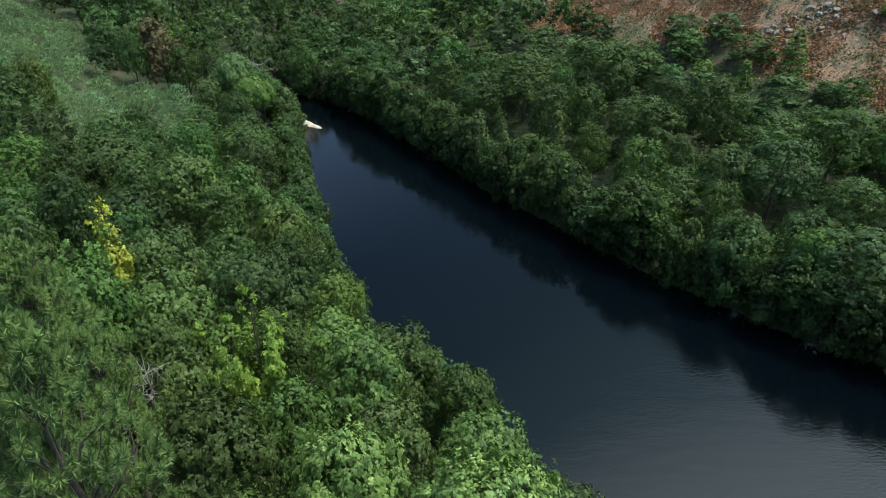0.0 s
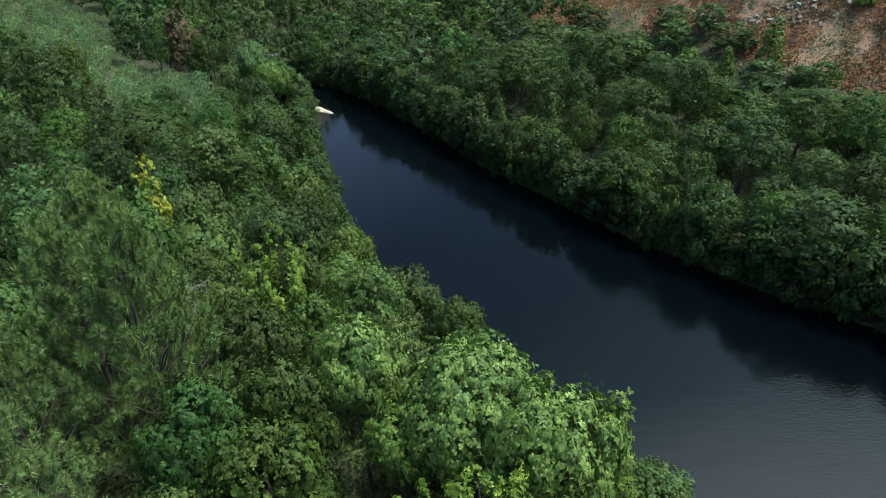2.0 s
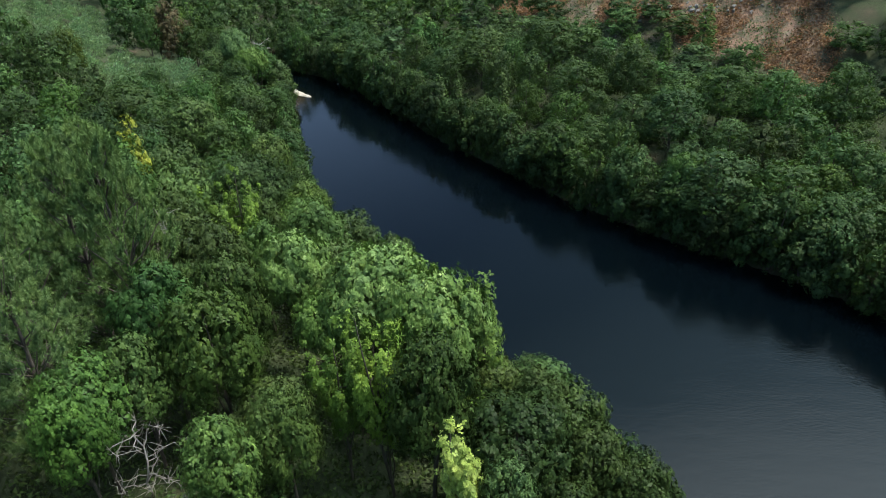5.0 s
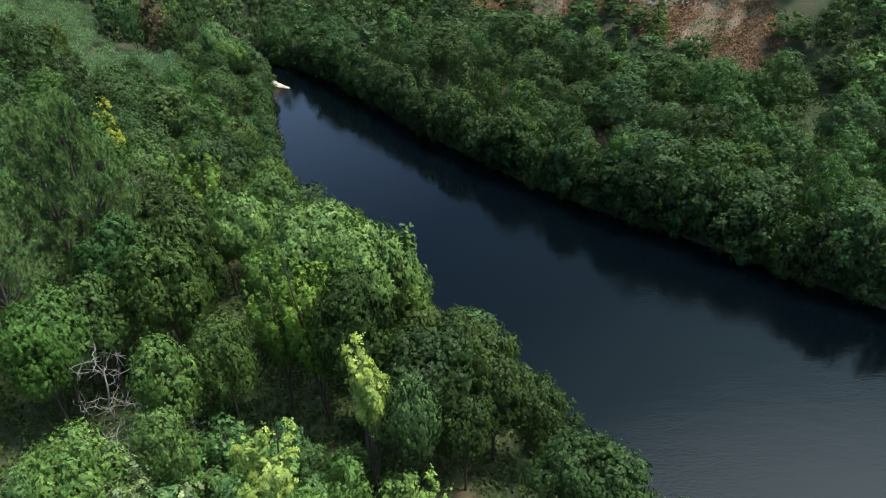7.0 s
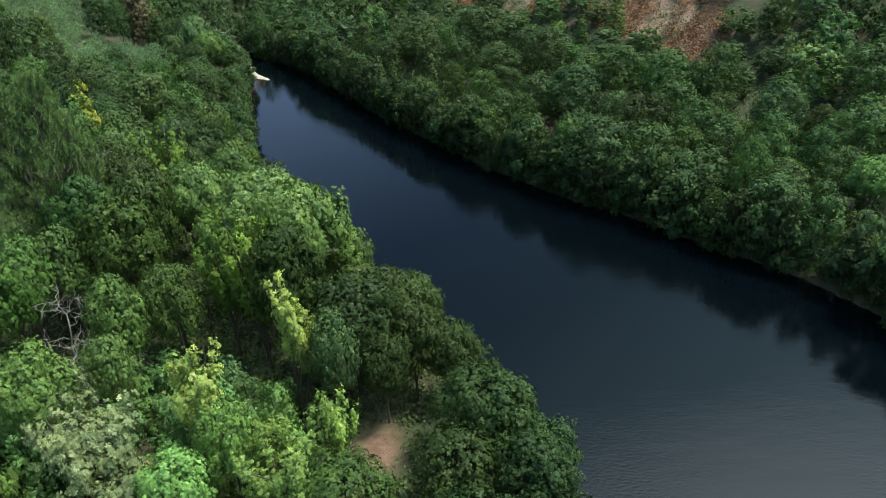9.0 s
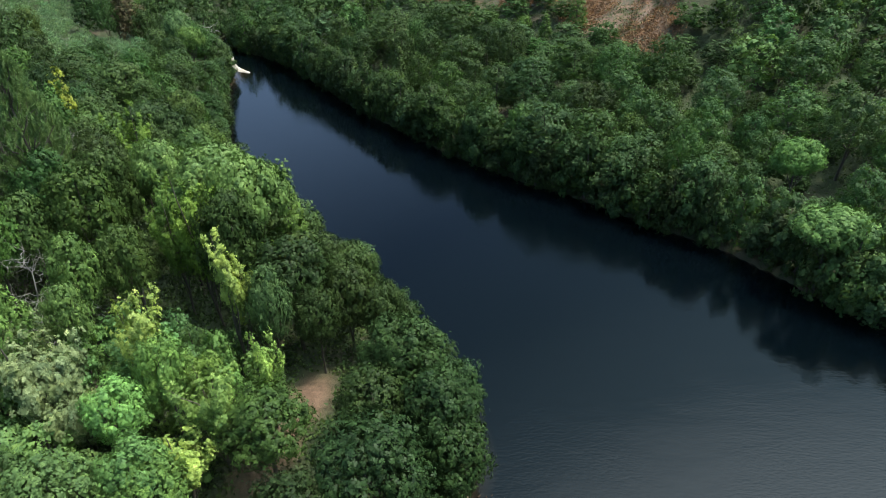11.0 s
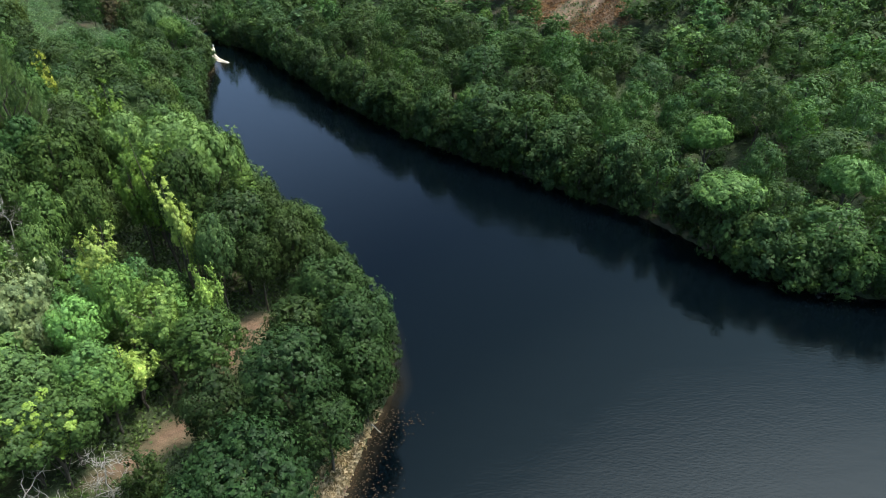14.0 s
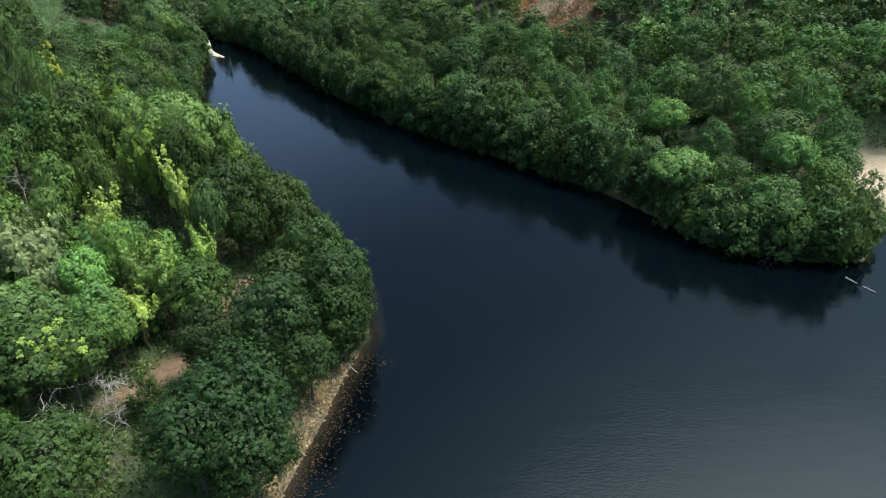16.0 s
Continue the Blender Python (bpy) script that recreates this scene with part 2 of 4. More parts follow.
def wobble(x, y):
    return 0.35 * np.sin(0.31 * x + 0.17 * y) * np.sin(0.23 * y - 0.11 * x + 1.3) + 0.15 * np.sin(0.9 * x + 0.3) * np.sin(0.8 * y + 1.1)


def hill(x, z):
    """The high slope sinks away eastwards, where the valley opens."""
    return np.where(z > 18, 18 + (z - 18) * np.clip((88 - np.asarray(x, float)) / 42, 0.1, 1), z)


def height(x, y):
    dl, dr = inland_left(x, y), inland_right(x, y)
    z = np.where(dl > dr, np.interp(dl, L_D, L_H), hill(x, np.interp(dr, R_D, R_H)))
    # the flat sandy shore of the bay behind the point
    flat = np.clip(1 - np.hypot((np.asarray(x, float) - 96) / 18, (np.asarray(y, float) - 27) / 11), 0, 1)
    z = z * (1 - 0.75 * np.clip(flat * 3, 0, 1))
    return z + wobble(x, y) * np.clip((np.maximum(dl, dr) - 1) / 5, 0, 1)




def blob(x, y, cx, cy, rx, ry, turn=0.0):
    c, s = math.cos(radians(turn)), math.sin(radians(turn))
    u, v = ((x - cx) * c + (y - cy) * s) / rx, (-(x - cx) * s + (y - cy) * c) / ry
    return np.clip(1.6 - 1.6 * np.hypot(u, v), 0, 1)


def cleared(x, y):
    dr = inland_right(x, y)
    edge = 33.5 + 3 * np.sin(0.21 * x) + 2 * np.sin(0.37 * y + 1)
    return np.clip((dr - edge) / 3, 0, 1) * np.clip((x + 2) / 8, 0, 1) * np.clip((62 - dr) / 6, 0, 1) * np.clip((61 - x + 0.2 * (y - 70)) / 5, 0, 1)


def trodden(x, y):
    p = np.maximum.reduce([blob(x, y, 13.2, -0.5, 2.2, 3.6), blob(x, y, 11.2, -8.5, 1.8, 3.0, 20), blob(x, y, 10.7, -11.8, 1.3, 3.6, -22), blob(x, y, 8.7, -15.2, 1.2, 2.8, -40),
                           blob(x, y, 12.2, -4.5, 1.3, 3.5), blob(x, y, 22.2, -16, 1.3, 7, -8), blob(x, y, 95, 25, 18, 11), 0.5 * blob(x, y, 53.6, 22.2, 0.9, 6.0, 42), 0.5 * blob(x, y, 57.6, 15.6, 0.8, 3.5, 32)])
    return p


def noise_field(x, y):
    return np.sin(0.35 * x + 1.2 * np.sin(0.21 * y)) + np.sin(0.42 * y + 1.5 * np.sin(0.17 * x + 2)) + 0.7 * np.sin(0.9 * x - 0.7 * y)


PLAN_X, PLAN_Y = np.arange(-170, 215.1, 0.5), np.arange(-60, 255.1, 0.5)
_px, _py = np.meshgrid(PLAN_X, PLAN_Y)
PLAN = {f: f(_px, _py) for f in (height, inland_left, inland_right, trodden, cleared)}


def one(f, x, y):
    """The plan's value at one place."""
    u, v = np.clip((x + 170) * 2, 0, len(PLAN_X) - 1.001), np.clip((y + 60) * 2, 0, len(PLAN_Y) - 1.001)
    i, j = int(u), int(v)
    a, b, q = u - i, v - j, PLAN[f]
    return float(q[j, i] * (1 - a) * (1 - b) + q[j, i + 1] * a * (1 - b) + q[j + 1, i] * (1 - a) * b + q[j + 1, i + 1] * a * b)


def ground_z(x, y):
    return one(height, x, y)


def mesh_of(name, verts, faces, material, smooth=False):
    me = bpy.data.meshes.new(name)
    verts, faces = np.asarray(verts, np.float32), np.asarray(faces, np.int32)
    k = faces.shape[1]
    me.vertices.add(len(verts))
    me.vertices.foreach_set("co", verts.ravel())
    me.loops.add(faces.size)
    me.loops.foreach_set("vertex_index", faces.ravel())
    me.polygons.add(len(faces))
    me.polygons.foreach_set("loop_start", np.arange(0, faces.size, k, dtype=np.int32))
    if smooth:
        me.polygons.foreach_set("use_smooth", np.ones(len(faces), bool))
    me.materials.append(material)
    me.update(calc_edges=True)
    me.validate()
    return me


def grid(xs, ys):
    gx, gy = np.meshgrid(xs, ys)
    n, m = len(xs), len(ys)
    i = (np.arange(m - 1)[:, None] * n + np.arange(n - 1)[None]).ravel()
    return gx.ravel(), gy.ravel(), np.stack([i, i + 1, i + n + 1, i + n], 1)


XS = np.concatenate([[-3000, -1200, -500, -300, -200, -150], np.arange(-120, 130.1, 1.25), [150, 200, 300, 500, 1200, 3000]])
YS = np.concatenate([[-3000, -1200, -500, -300, -200, -120, -80], np.arange(-60, 170.1, 1.25), [190, 240, 300, 500, 1200, 3000]])
gx, gy, gf = grid(XS, YS)
gz = height(gx, gy)
ground_mesh = mesh_of("ground", np.stack([gx, gy, gz], 1), gf, GROUND, True)
for key, values in (("cleared", cleared(gx, gy)), ("trodden", trodden(gx, gy)), ("sandy", blob(gx, gy, 95, 25, 18, 11))):
    ground_mesh.attributes.new(key, "FLOAT", "POINT").data.foreach_set("value", values.astype(np.float32))
ground = tagged(new("ground", ground_mesh), "river valley ground of leaf litter, moss and bare earth", "ground", kind="structure")

wx, wy, wf = grid(np.concatenate([[-270, -150], np.arange(-100, 110.1, 1.5), [150, 330]]), np.concatenate([[-210, -120, -60], np.arange(-36, 126.1, 1.5), [170, 320]]))
water_mesh = mesh_of("water", np.stack([wx, wy, 0 * wx], 1), wf, WATER, True)
water_mesh.attributes.new("depth", "FLOAT", "POINT").data.foreach_set("value", np.clip(-height(wx, wy) - 1.1 * blob(wx, wy, -15, 92, 9, 13, 25), 0, 5).astype(np.float32))
water = tagged(new("water", water_mesh), "dark blue calm river water with fine ripples", "water", kind="structure")

# ---- trees ----


def tube(path, radii, sides=6):
    """Vertices and quads of a tapered limb along a path."""
    path = np.asarray(path, float)
    way = np.gradient(path, axis=0)
    way /= np.linalg.norm(way, axis=1)[:, None] + 1e-9
    ref = np.where(np.abs(way[:, 2:3]) > 0.9, [[1.0, 0, 0]], [[0, 0, 1.0]])
    u = np.cross(way, ref)
    u /= np.linalg.norm(u, axis=1)[:, None]
    v = np.cross(way, u)
    a = np.arange(sides) * 2 * np.pi / sides
    ring = np.cos(a)[None, :, None] * u[:, None] + np.sin(a)[None, :, None] * v[:, None]
    pts = (path[:, None] + ring * np.asarray(radii)[:, None, None]).reshape(-1, 3)
    faces = []
    for i in range(len(path) - 1):
        for j in range(sides):
            k = (j + 1) % sides
            faces.append((i * sides + j, i * sides + k, (i + 1) * sides + k, (i + 1) * sides + j))
    return pts, np.array(faces)


def join(pieces):
    vs, fs, n = [], [], 0
    for v, f in pieces:
        vs.append(v)
        fs.append(f + n)
        n += len(v)
    return np.concatenate(vs), np.concatenate(fs)


def bent(rng, a, b, steps, amount):
    a, b = np.asarray(a, float), np.asarray(b, float)
    k = np.linspace(0, 1, steps)[:, None]
    off = rng.normal(0, amount, (steps, 3)) * np.sin(k * np.pi)
    return a + (b - a) * k + off


def unit(v):
    return v / (np.linalg.norm(v, axis=-1, keepdims=True) + 1e-9)


def leaves(rng, places, normals, length, width, single=False, fold=0.2):
    """Leaf sprays: a folded kite each, or for trees farther off a single blade."""
    n = len(places)
    nrm = unit(normals)
    t = unit(np.cross(nrm, rng.normal(0, 1, (n, 3))))
    b = unit(np.cross(nrm, t))
    ln = length * rng.uniform(0.65, 1.3, (n, 1))
    wd = width * rng.uniform(0.7, 1.25, (n, 1))
    p2 = places + t * ln * 0.5 - nrm * ln * 0.12
    pm = places - t * ln * (0.45 if single else 0.05)
    p1 = pm + b * wd * 0.5 - nrm * wd * fold
    p3 = pm - b * wd * 0.5 - nrm * wd * fold
    if single:
        return np.stack([p1, p2, p3], 1).reshape(-1, 3), np.arange(3 * n).reshape(-1, 3)
    p0 = places - t * ln * 0.5
    return np.stack([p0, p1, p2, p3], 1).reshape(-1, 3), np.arange(4 * n).reshape(-1, 4)


def rosettes(rng, places, normals, size, blades=7, droop=0.25):
    """Sprays of leaves: a ring of leaf blades round each shoot's tip, cupped or drooping, every shoot one island."""
    n, k = len(places), blades
    nrm = unit(normals)
    t = unit(np.cross(nrm, rng.normal(0, 1, (n, 3))))
    b = np.cross(nrm, t)
    a = (np.arange(k)[None] + rng.uniform(-0.3, 0.3, (n, k))) * 2 * np.pi / k + rng.uniform(0, 6.28, (n, 1))
    long = size * rng.uniform(0.75, 1.25, (n, 1)) * rng.uniform(0.65, 1.15, (n, k))
    half = 0.36 * 2 * np.pi / k * rng.uniform(0.75, 1.2, (n, k))
    dip = (rng.normal(-droop, 0.35, (n, k)) * long)[..., None] * nrm[:, None]

    def rim(ang):
        return places[:, None] + long[..., None] * (np.cos(ang)[..., None] * t[:, None] + np.sin(ang)[..., None] * b[:, None]) + dip
    v = np.concatenate([places[:, None], rim(a - half), rim(a + half)], 1).reshape(-1, 3)
    base = np.arange(n)[:, None] * (2 * k + 1)
    i = np.arange(k)[None]
    f = np.stack([np.broadcast_to(base, (n, k)), base + 1 + i, base + 1 + k + i], 2).reshape(-1, 3)
    return v, f


def outside(rng, lobes, count, up=0.12, sprigs=0.08):
    """Places of shoots over the outer skin of a heap of lobes, some of them standing out as sprigs."""
    lobes = np.asarray(lobes, float)
    w = lobes[:, 3] ** 2
    m = count * 4
    pick = rng.choice(len(lobes), m, p=w / w.sum())
    d = unit(rng.normal(0, 1, (m, 3)) + np.array([0, 0, 0.25]))
    p = lobes[pick, :3] + d * lobes[pick, 3:4]
    gap = np.linalg.norm(p[:, None] - lobes[None, :, :3], axis=2) / lobes[None, :, 3]
    gap[np.arange(m), pick] = 9
    keep = np.flatnonzero(gap.min(1) > 0.93)[:count]
    p, d, r = p[keep], d[keep], lobes[pick[keep], 3:4]
    p = p - d * r * (1 - rng.uniform(0, 1, (len(p), 1)) ** 0.22) * 0.9
    poke = (rng.random((len(p), 1)) < sprigs) * rng.uniform(0.08, 0.45, (len(p), 1))
    p = p + poke * unit(d + np.array([0, 0, 0.8]))
    out = unit((p - lobes[:, :3].mean(0)) * np.array([1, 1, 0.7]))
    normals = 0.6 * d + 0.7 * out + np.array([0, 0, up]) + rng.normal(0, 0.3, (len(p), 3))
    return p, normals


def inside(rng, lobes, count):
    """Places of the shaded inner shoots."""
    lobes = np.asarray(lobes, float)
    w = lobes[:, 3] ** 2
    pick = rng.choice(len(lobes), count, p=w / w.sum())
    d = unit(rng.normal(0, 1, (count, 3)))
    return lobes[pick, :3] + d * lobes[pick, 3:4] * rng.uniform(0.35, 0.75, (count, 1)), d + np.array([0, 0, 0.4])


def round_lobes(rng, top, bottom, radius, count, lobe=(0.7, 1.35), lean=0.0, low=1.75):
    """Lobes heaped into an uneven dome-shaped crown, widest below its middle."""
    out = []
    cz, rz = bottom + 0.42 * (top - bottom), 0.58 * (top - bottom)
    k = np.arange(count) + 0.5
    ph, th = np.arccos(1 - low * k / count), np.pi * (1 + 5**0.5) * k
    squeeze, turn = rng.uniform(0.82, 1.0), rng.uniform(0, 6.28)
    for p, a in zip(ph, th):
        p += rng.normal(0, 0.14)
        a += rng.normal(0, 0.25)
        s = rng.uniform(0.78, 1.08)
        r = rng.uniform(*lobe)
        side_r = (radius - 0.68 * r) * s * math.sin(p) * (squeeze + (1 - squeeze) * math.cos(a - turn) ** 2)
        up = (rz if math.cos(p) > 0 else 0.72 * rz) - 0.6 * r
        out.append((side_r * math.cos(a) + lean, side_r * math.sin(a), cz + math.cos(p) * up * (0.4 + 0.6 * s), r))
    out.append((lean * 0.5, 0, cz, 0.55 * radius))
    return out


def wood(rng, lobes, base_r, material, fork=0.35, many=9):
    """A tapered trunk with limbs that reach into the lobes."""
    lobes = np.asarray(lobes, float)
    top = lobes[np.argmax(lobes[:, 2])]
    trunk = bent(rng, (0, 0, -0.6), (top[0] * 0.6, top[1] * 0.6, top[2]), 8, 0.12)
    pieces = [tube(trunk, np.linspace(base_r, base_r * 0.2, 8), 7)]
    for i in rng.choice(len(lobes) - 1, min(many, len(lobes) - 1), replace=False):
        k = rng.uniform(fork, 0.75) * 7
        a = trunk[int(k)]
        pieces.append(tube(bent(rng, a, lobes[i, :3], 5, 0.15), np.linspace(base_r * 0.42, base_r * 0.1, 5), 5))
    v, f = join(pieces)
    return mesh_of("trunk", v, f, material, True)


def broadleaf(seed, top=10.0, bottom=1.4, radius=3.5, lobes=34, count=1400, leaf=0.18, material=LEAF, lobe=(0.85, 1.5), blades=5, low=1.75, limbs=7, sprigs=0.08, soft=False):
    """A dense domed crown: shoots over the skin of its lobes, larger shaded shoots within."""
    rng = np.random.default_rng(seed)
    lb = round_lobes(rng, top, bottom, radius, lobes, lobe, low=low)
    v, f = join([rosettes(rng, *outside(rng, lb, count, sprigs=sprigs), leaf, blades), rosettes(rng, *inside(rng, lb, count // 3), 2.0 * leaf, 4)])
    return mesh_of("crown", v, f, material, soft), wood(rng, lb, 0.2, BARK, 0.35, limbs)


def plumed(seed, top=10.0, radius=2.2, count=520, leaf=0.2, material=LEAF_YELLOW, plumes=9, thick=(0.26, 0.5)):
    """An upright ragged crown of several leafy plumes with gaps."""
    rng = np.random.default_rng(seed)
    lb = []
    for i in range(plumes):
        a, r = i * 2.4 + rng.uniform(0, 1.0), radius * rng.uniform(0.2, 1.0)
        base = np.array([0.2 * r * math.cos(a), 0.2 * r * math.sin(a), top * rng.uniform(0.28, 0.5)])
        tip = np.array([r * math.cos(a), r * math.sin(a), top * rng.uniform(0.62, 1.0)])
        for k in np.linspace(0.2, 1, 9):
            c = base + (tip - base) * k ** 0.85 + rng.normal(0, 0.16, 3)
            lb.append((*c, rng.uniform(*thick) * (1.2 - 0.65 * k)))
    v, f = join([rosettes(rng, *outside(rng, lb, count, 0.5, 0.18), leaf, 6, 0.1), rosettes(rng, *inside(rng, lb, count // 4), 1.3 * leaf, 5)])
    return mesh_of("crown", v, f, material), wood(rng, lb, 0.14, BARK, 0.2, 14)


def conical(seed, top=9.0, radius=2.0, count=520, leaf=0.26):
    """A slender pointed crown."""
    rng = np.random.default_rng(seed)
    lb = []
    for z in np.linspace(0.8, top * 0.96, 12):
        reach = radius * (1 - (z / top) ** 2.2) * 0.75
        for a in np.arange(5) * 1.257 + rng.uniform(0, 1.2):
            lb.append((reach * math.cos(a) * rng.uniform(0.7, 1.1), reach * math.sin(a) * rng.uniform(0.7, 1.1), z + rng.normal(0, 0.2), rng.uniform(0.4, 0.75)))
    v, f = join([rosettes(rng, *outside(rng, lb, count, 0.5, 0.15), leaf, 6, 0.1), rosettes(rng, *inside(rng, lb, 160), 1.5 * leaf, 5)])
    return mesh_of("crown", v, f, LEAF), wood(rng, lb, 0.14, BARK)


def pine(seed, top=12.0, radius=3.4, needles=90):
    """A maritime pine: tiers of bare limbs that end in brushes of needles."""
    rng = np.random.default_rng(seed)
    tufts, limbs = [], []
    trunk = bent(rng, (0, 0, -0.6), (rng.normal(0, 0.4), rng.normal(0, 0.4), top * 0.96), 9, 0.15)
    for z in np.linspace(top * 0.36, top * 0.97, 9):
        u = (z / top - 0.36) / 0.61
        reach = radius * (1.05 - 0.8 * u ** 1.7)
        foot = trunk[min(8, int(8 * z / top))]
        for a in np.arange(7) * 0.9 + rng.uniform(0, 1):
            r = reach * rng.uniform(0.55, 1.05)
            tip = np.array([r * math.cos(a), r * math.sin(a), z + 0.12 * r + rng.normal(0, 0.3)])
            limbs.append((foot - (0, 0, 0.5), tip))
            for j in range(7):
                tufts.append(tip + rng.normal(0, 0.34, 3) * (1, 1, 0.5) - 0.1 * j * (tip - foot) * rng.uniform(0, 1))
    tufts = np.array(tufts)
    n = len(tufts)
    heart = np.array([0, 0, 0.45 * top])
    grow = unit(unit(tufts - heart) + np.array([0, 0, 0.7]))
    way = unit(grow[:, None] * 0.55 + rng.normal(0, 0.6, (n, needles, 3))).reshape(-1, 3)
    root = np.repeat(tufts, needles, 0) + np.repeat(grow, needles, 0) * rng.uniform(-0.1, 0.16, (n * needles, 1))
    b = unit(np.cross(way, rng.normal(0, 1, way.shape)))
    ln = rng.uniform(0.22, 0.40, (len(way), 1))
    v = np.stack([root - b * 0.021, root + b * 0.021, root + way * ln], 1).reshape(-1, 3)
    stem = mesh_of("trunk", *tube(trunk, np.linspace(0.21, 0.05, 9), 7), BARK_PINE, True)
    boughs = [mesh_of("branch", *tube(bent(rng, a, c, 5, 0.12), np.linspace(0.05, 0.014, 5), 4), BARK_PINE, True) for a, c in limbs]
    return mesh_of("crown", v, np.arange(len(v)).reshape(-1, 3), NEEDLE), stem, *boughs


KINDS = {}
for i in range(7):
    KINDS["near", i] = broadleaf(100 + i, bottom=4.1, lobes=36, count=1750, leaf=0.165)
for i in range(6):
    KINDS["bank", i] = broadleaf(250 + i, top=6.0, bottom=-0.6, radius=2.6, lobes=24, count=520, leaf=0.2, lobe=(0.6, 1.1), blades=4, low=1.96, limbs=2, soft=True, material=LEAF_SOFT)
    KINDS["mid", i] = broadleaf(200 + i, bottom=2.6, lobes=32, count=1200, leaf=0.175, blades=4, limbs=3, soft=True, material=LEAF_SOFT)
for i in range(3):
    KINDS["pale", i] = broadleaf(300 + i, bottom=6.2, lobes=42, count=2100, leaf=0.165, material=LEAF_BIG, lobe=(0.65, 1.2), sprigs=0.12)
    KINDS["yellow", i] = plumed(400 + i, count=1500, leaf=0.13, plumes=9)
    KINDS["lime", i] = plumed(420 + i, radius=2.8, count=1900, leaf=0.15, material=LEAF_BIG, plumes=15, thick=(0.3, 0.6))
    KINDS["pine", i] = pine(500 + i)
    KINDS["bush", i] = broadleaf(600 + i, top=3.2, bottom=0.0, radius=2.0, lobes=18, count=340, leaf=0.18, lobe=(0.5, 0.9), blades=4, limbs=2)
    KINDS["grey", i] = plumed(700 + i, top=3.4, radius=2.2, count=2200, leaf=0.11, material=GREY_LEAF, plumes=34, thick=(0.2, 0.4))
for i in range(2):
    KINDS["brown", i] = broadleaf(800 + i, count=900, leaf=0.2, material=LEAF_BROWN, blades=4)
    KINDS["cone", i] = conical(820 + i, count=900, leaf=0.18)
TALL = {"near": 10.0, "mid": 10.0, "pale": 10.0, "yellow": 10.0, "lime": 10.0, "pine": 12.0, "bush": 3.2, "grey": 3.4, "brown": 10.0, "cone": 9.0, "bank": 6.0}
WIDE = {"near": 3.5, "mid": 3.5, "pale": 3.5, "yellow": 2.2, "lime": 2.8, "pine": 3.4, "bush": 2.0, "grey": 2.2, "brown": 3.5, "cone": 2.0, "bank": 2.6}
NAME = {'bank': 'bank_tree', 'pale': 'broadleaf_tree', 'near': 'broadleaf_tree', 'mid': 'leafy_tree', 'yellow': 'yellowing_tree', 'lime': 'slender_tree', 'pine': 'pine_tree', 'bush': 'shrub', 'grey': 'shrub', 'brown': 'withered_tree', 'cone': 'slender_tree'}
LABEL = {'bank': 'low spreading tree hanging over the river bank', 'pale': 'pale green broad-leaved tree with large bright leaves', 'yellow': 'ragged upright tree with yellowing leaves', 'lime': 'upright light green tree with feathery plumes', 'near': 'dense dark green broadleaf tree of the river wood', 'mid': 'leafy green broadleaf tree on the wooded slope', 'pine': 'tall pine with tufted needles and bare lower limbs', 'bush': 'low leafy shrub under the river trees', 'grey': 'grey-green shrub with fine dry twigs', 'brown': 'tree with rust-brown withered foliage', 'cone': 'slender pointed tree with dull green foliage'}
GROUP = {"shrub": "shrubs of the river wood"}
FIRST = {}
TAKEN = []
prng = random.Random(11)


def stand_light(x, y):
    """Light and shade put into a stand's foliage tint, brightest by clearing and point."""
    if one(inland_right, x, y) > one(inland_left, x, y):
        return float(np.interp(x, (5, 28, 42, 52, 66), (0.98, 0.95, 0.95, 1.15, 1.28)))
    sun_patch = min(max((13 - x) / 3, 0), 1) * min(max((4 - y) / 4, 0), 1) * min(max((y + 17) / 5, 0), 1)
    return float(np.interp(y, (4, 22), (0.66, 1.05))) + 0.55 * sun_patch


def plant(kind, x, y, tall=None, wide=None, tint=(1, 1, 1), label="", which=None):
    """One tree: an Empty at its foot with a trunk and a crown, of the given height and crown radius."""
    n = len([k for k in KINDS if k[0] == kind])
    which = prng.randrange(n) if which is None else which % n
    tall, wide = tall or TALL[kind], wide or WIDE[kind]
    size = Matrix.Diagonal((wide / WIDE[kind], wide / WIDE[kind], tall / TALL[kind], 1))
    m = pose(x, y, max(ground_z(x, y), 0.0) - 0.1, 0, 0, prng.uniform(0, 360)) @ size
    if (kind, which) not in FIRST:
        root = new(NAME[kind])
        crown, trunk, *boughs = KINDS[kind, which]
        new("crown", crown).parent = root
        stem = new("trunk", trunk)
        stem.parent = root
        for me in boughs:
            new("branch", me).parent = stem
        root.matrix_basis = m
        FIRST[kind, which] = root
    else:
        root = copy_thing(FIRST[kind, which], m)
        root.matrix_basis = m
        root.name = NAME[kind]
    # leafy kinds take the light of their stand into the object colour
    k = stand_light(x, y) if kind in ("near", "mid", "bank", "bush") else 0.9
    for c in root.children:
        c.color = (*(k * v for v in tint), 1)
    TAKEN.append((x, y, wide))
    return tagged(root, label or LABEL[kind], "shrub" if NAME[kind] == "shrub" else "tree", GROUP.get(NAME[kind], "trees of the river wood"))


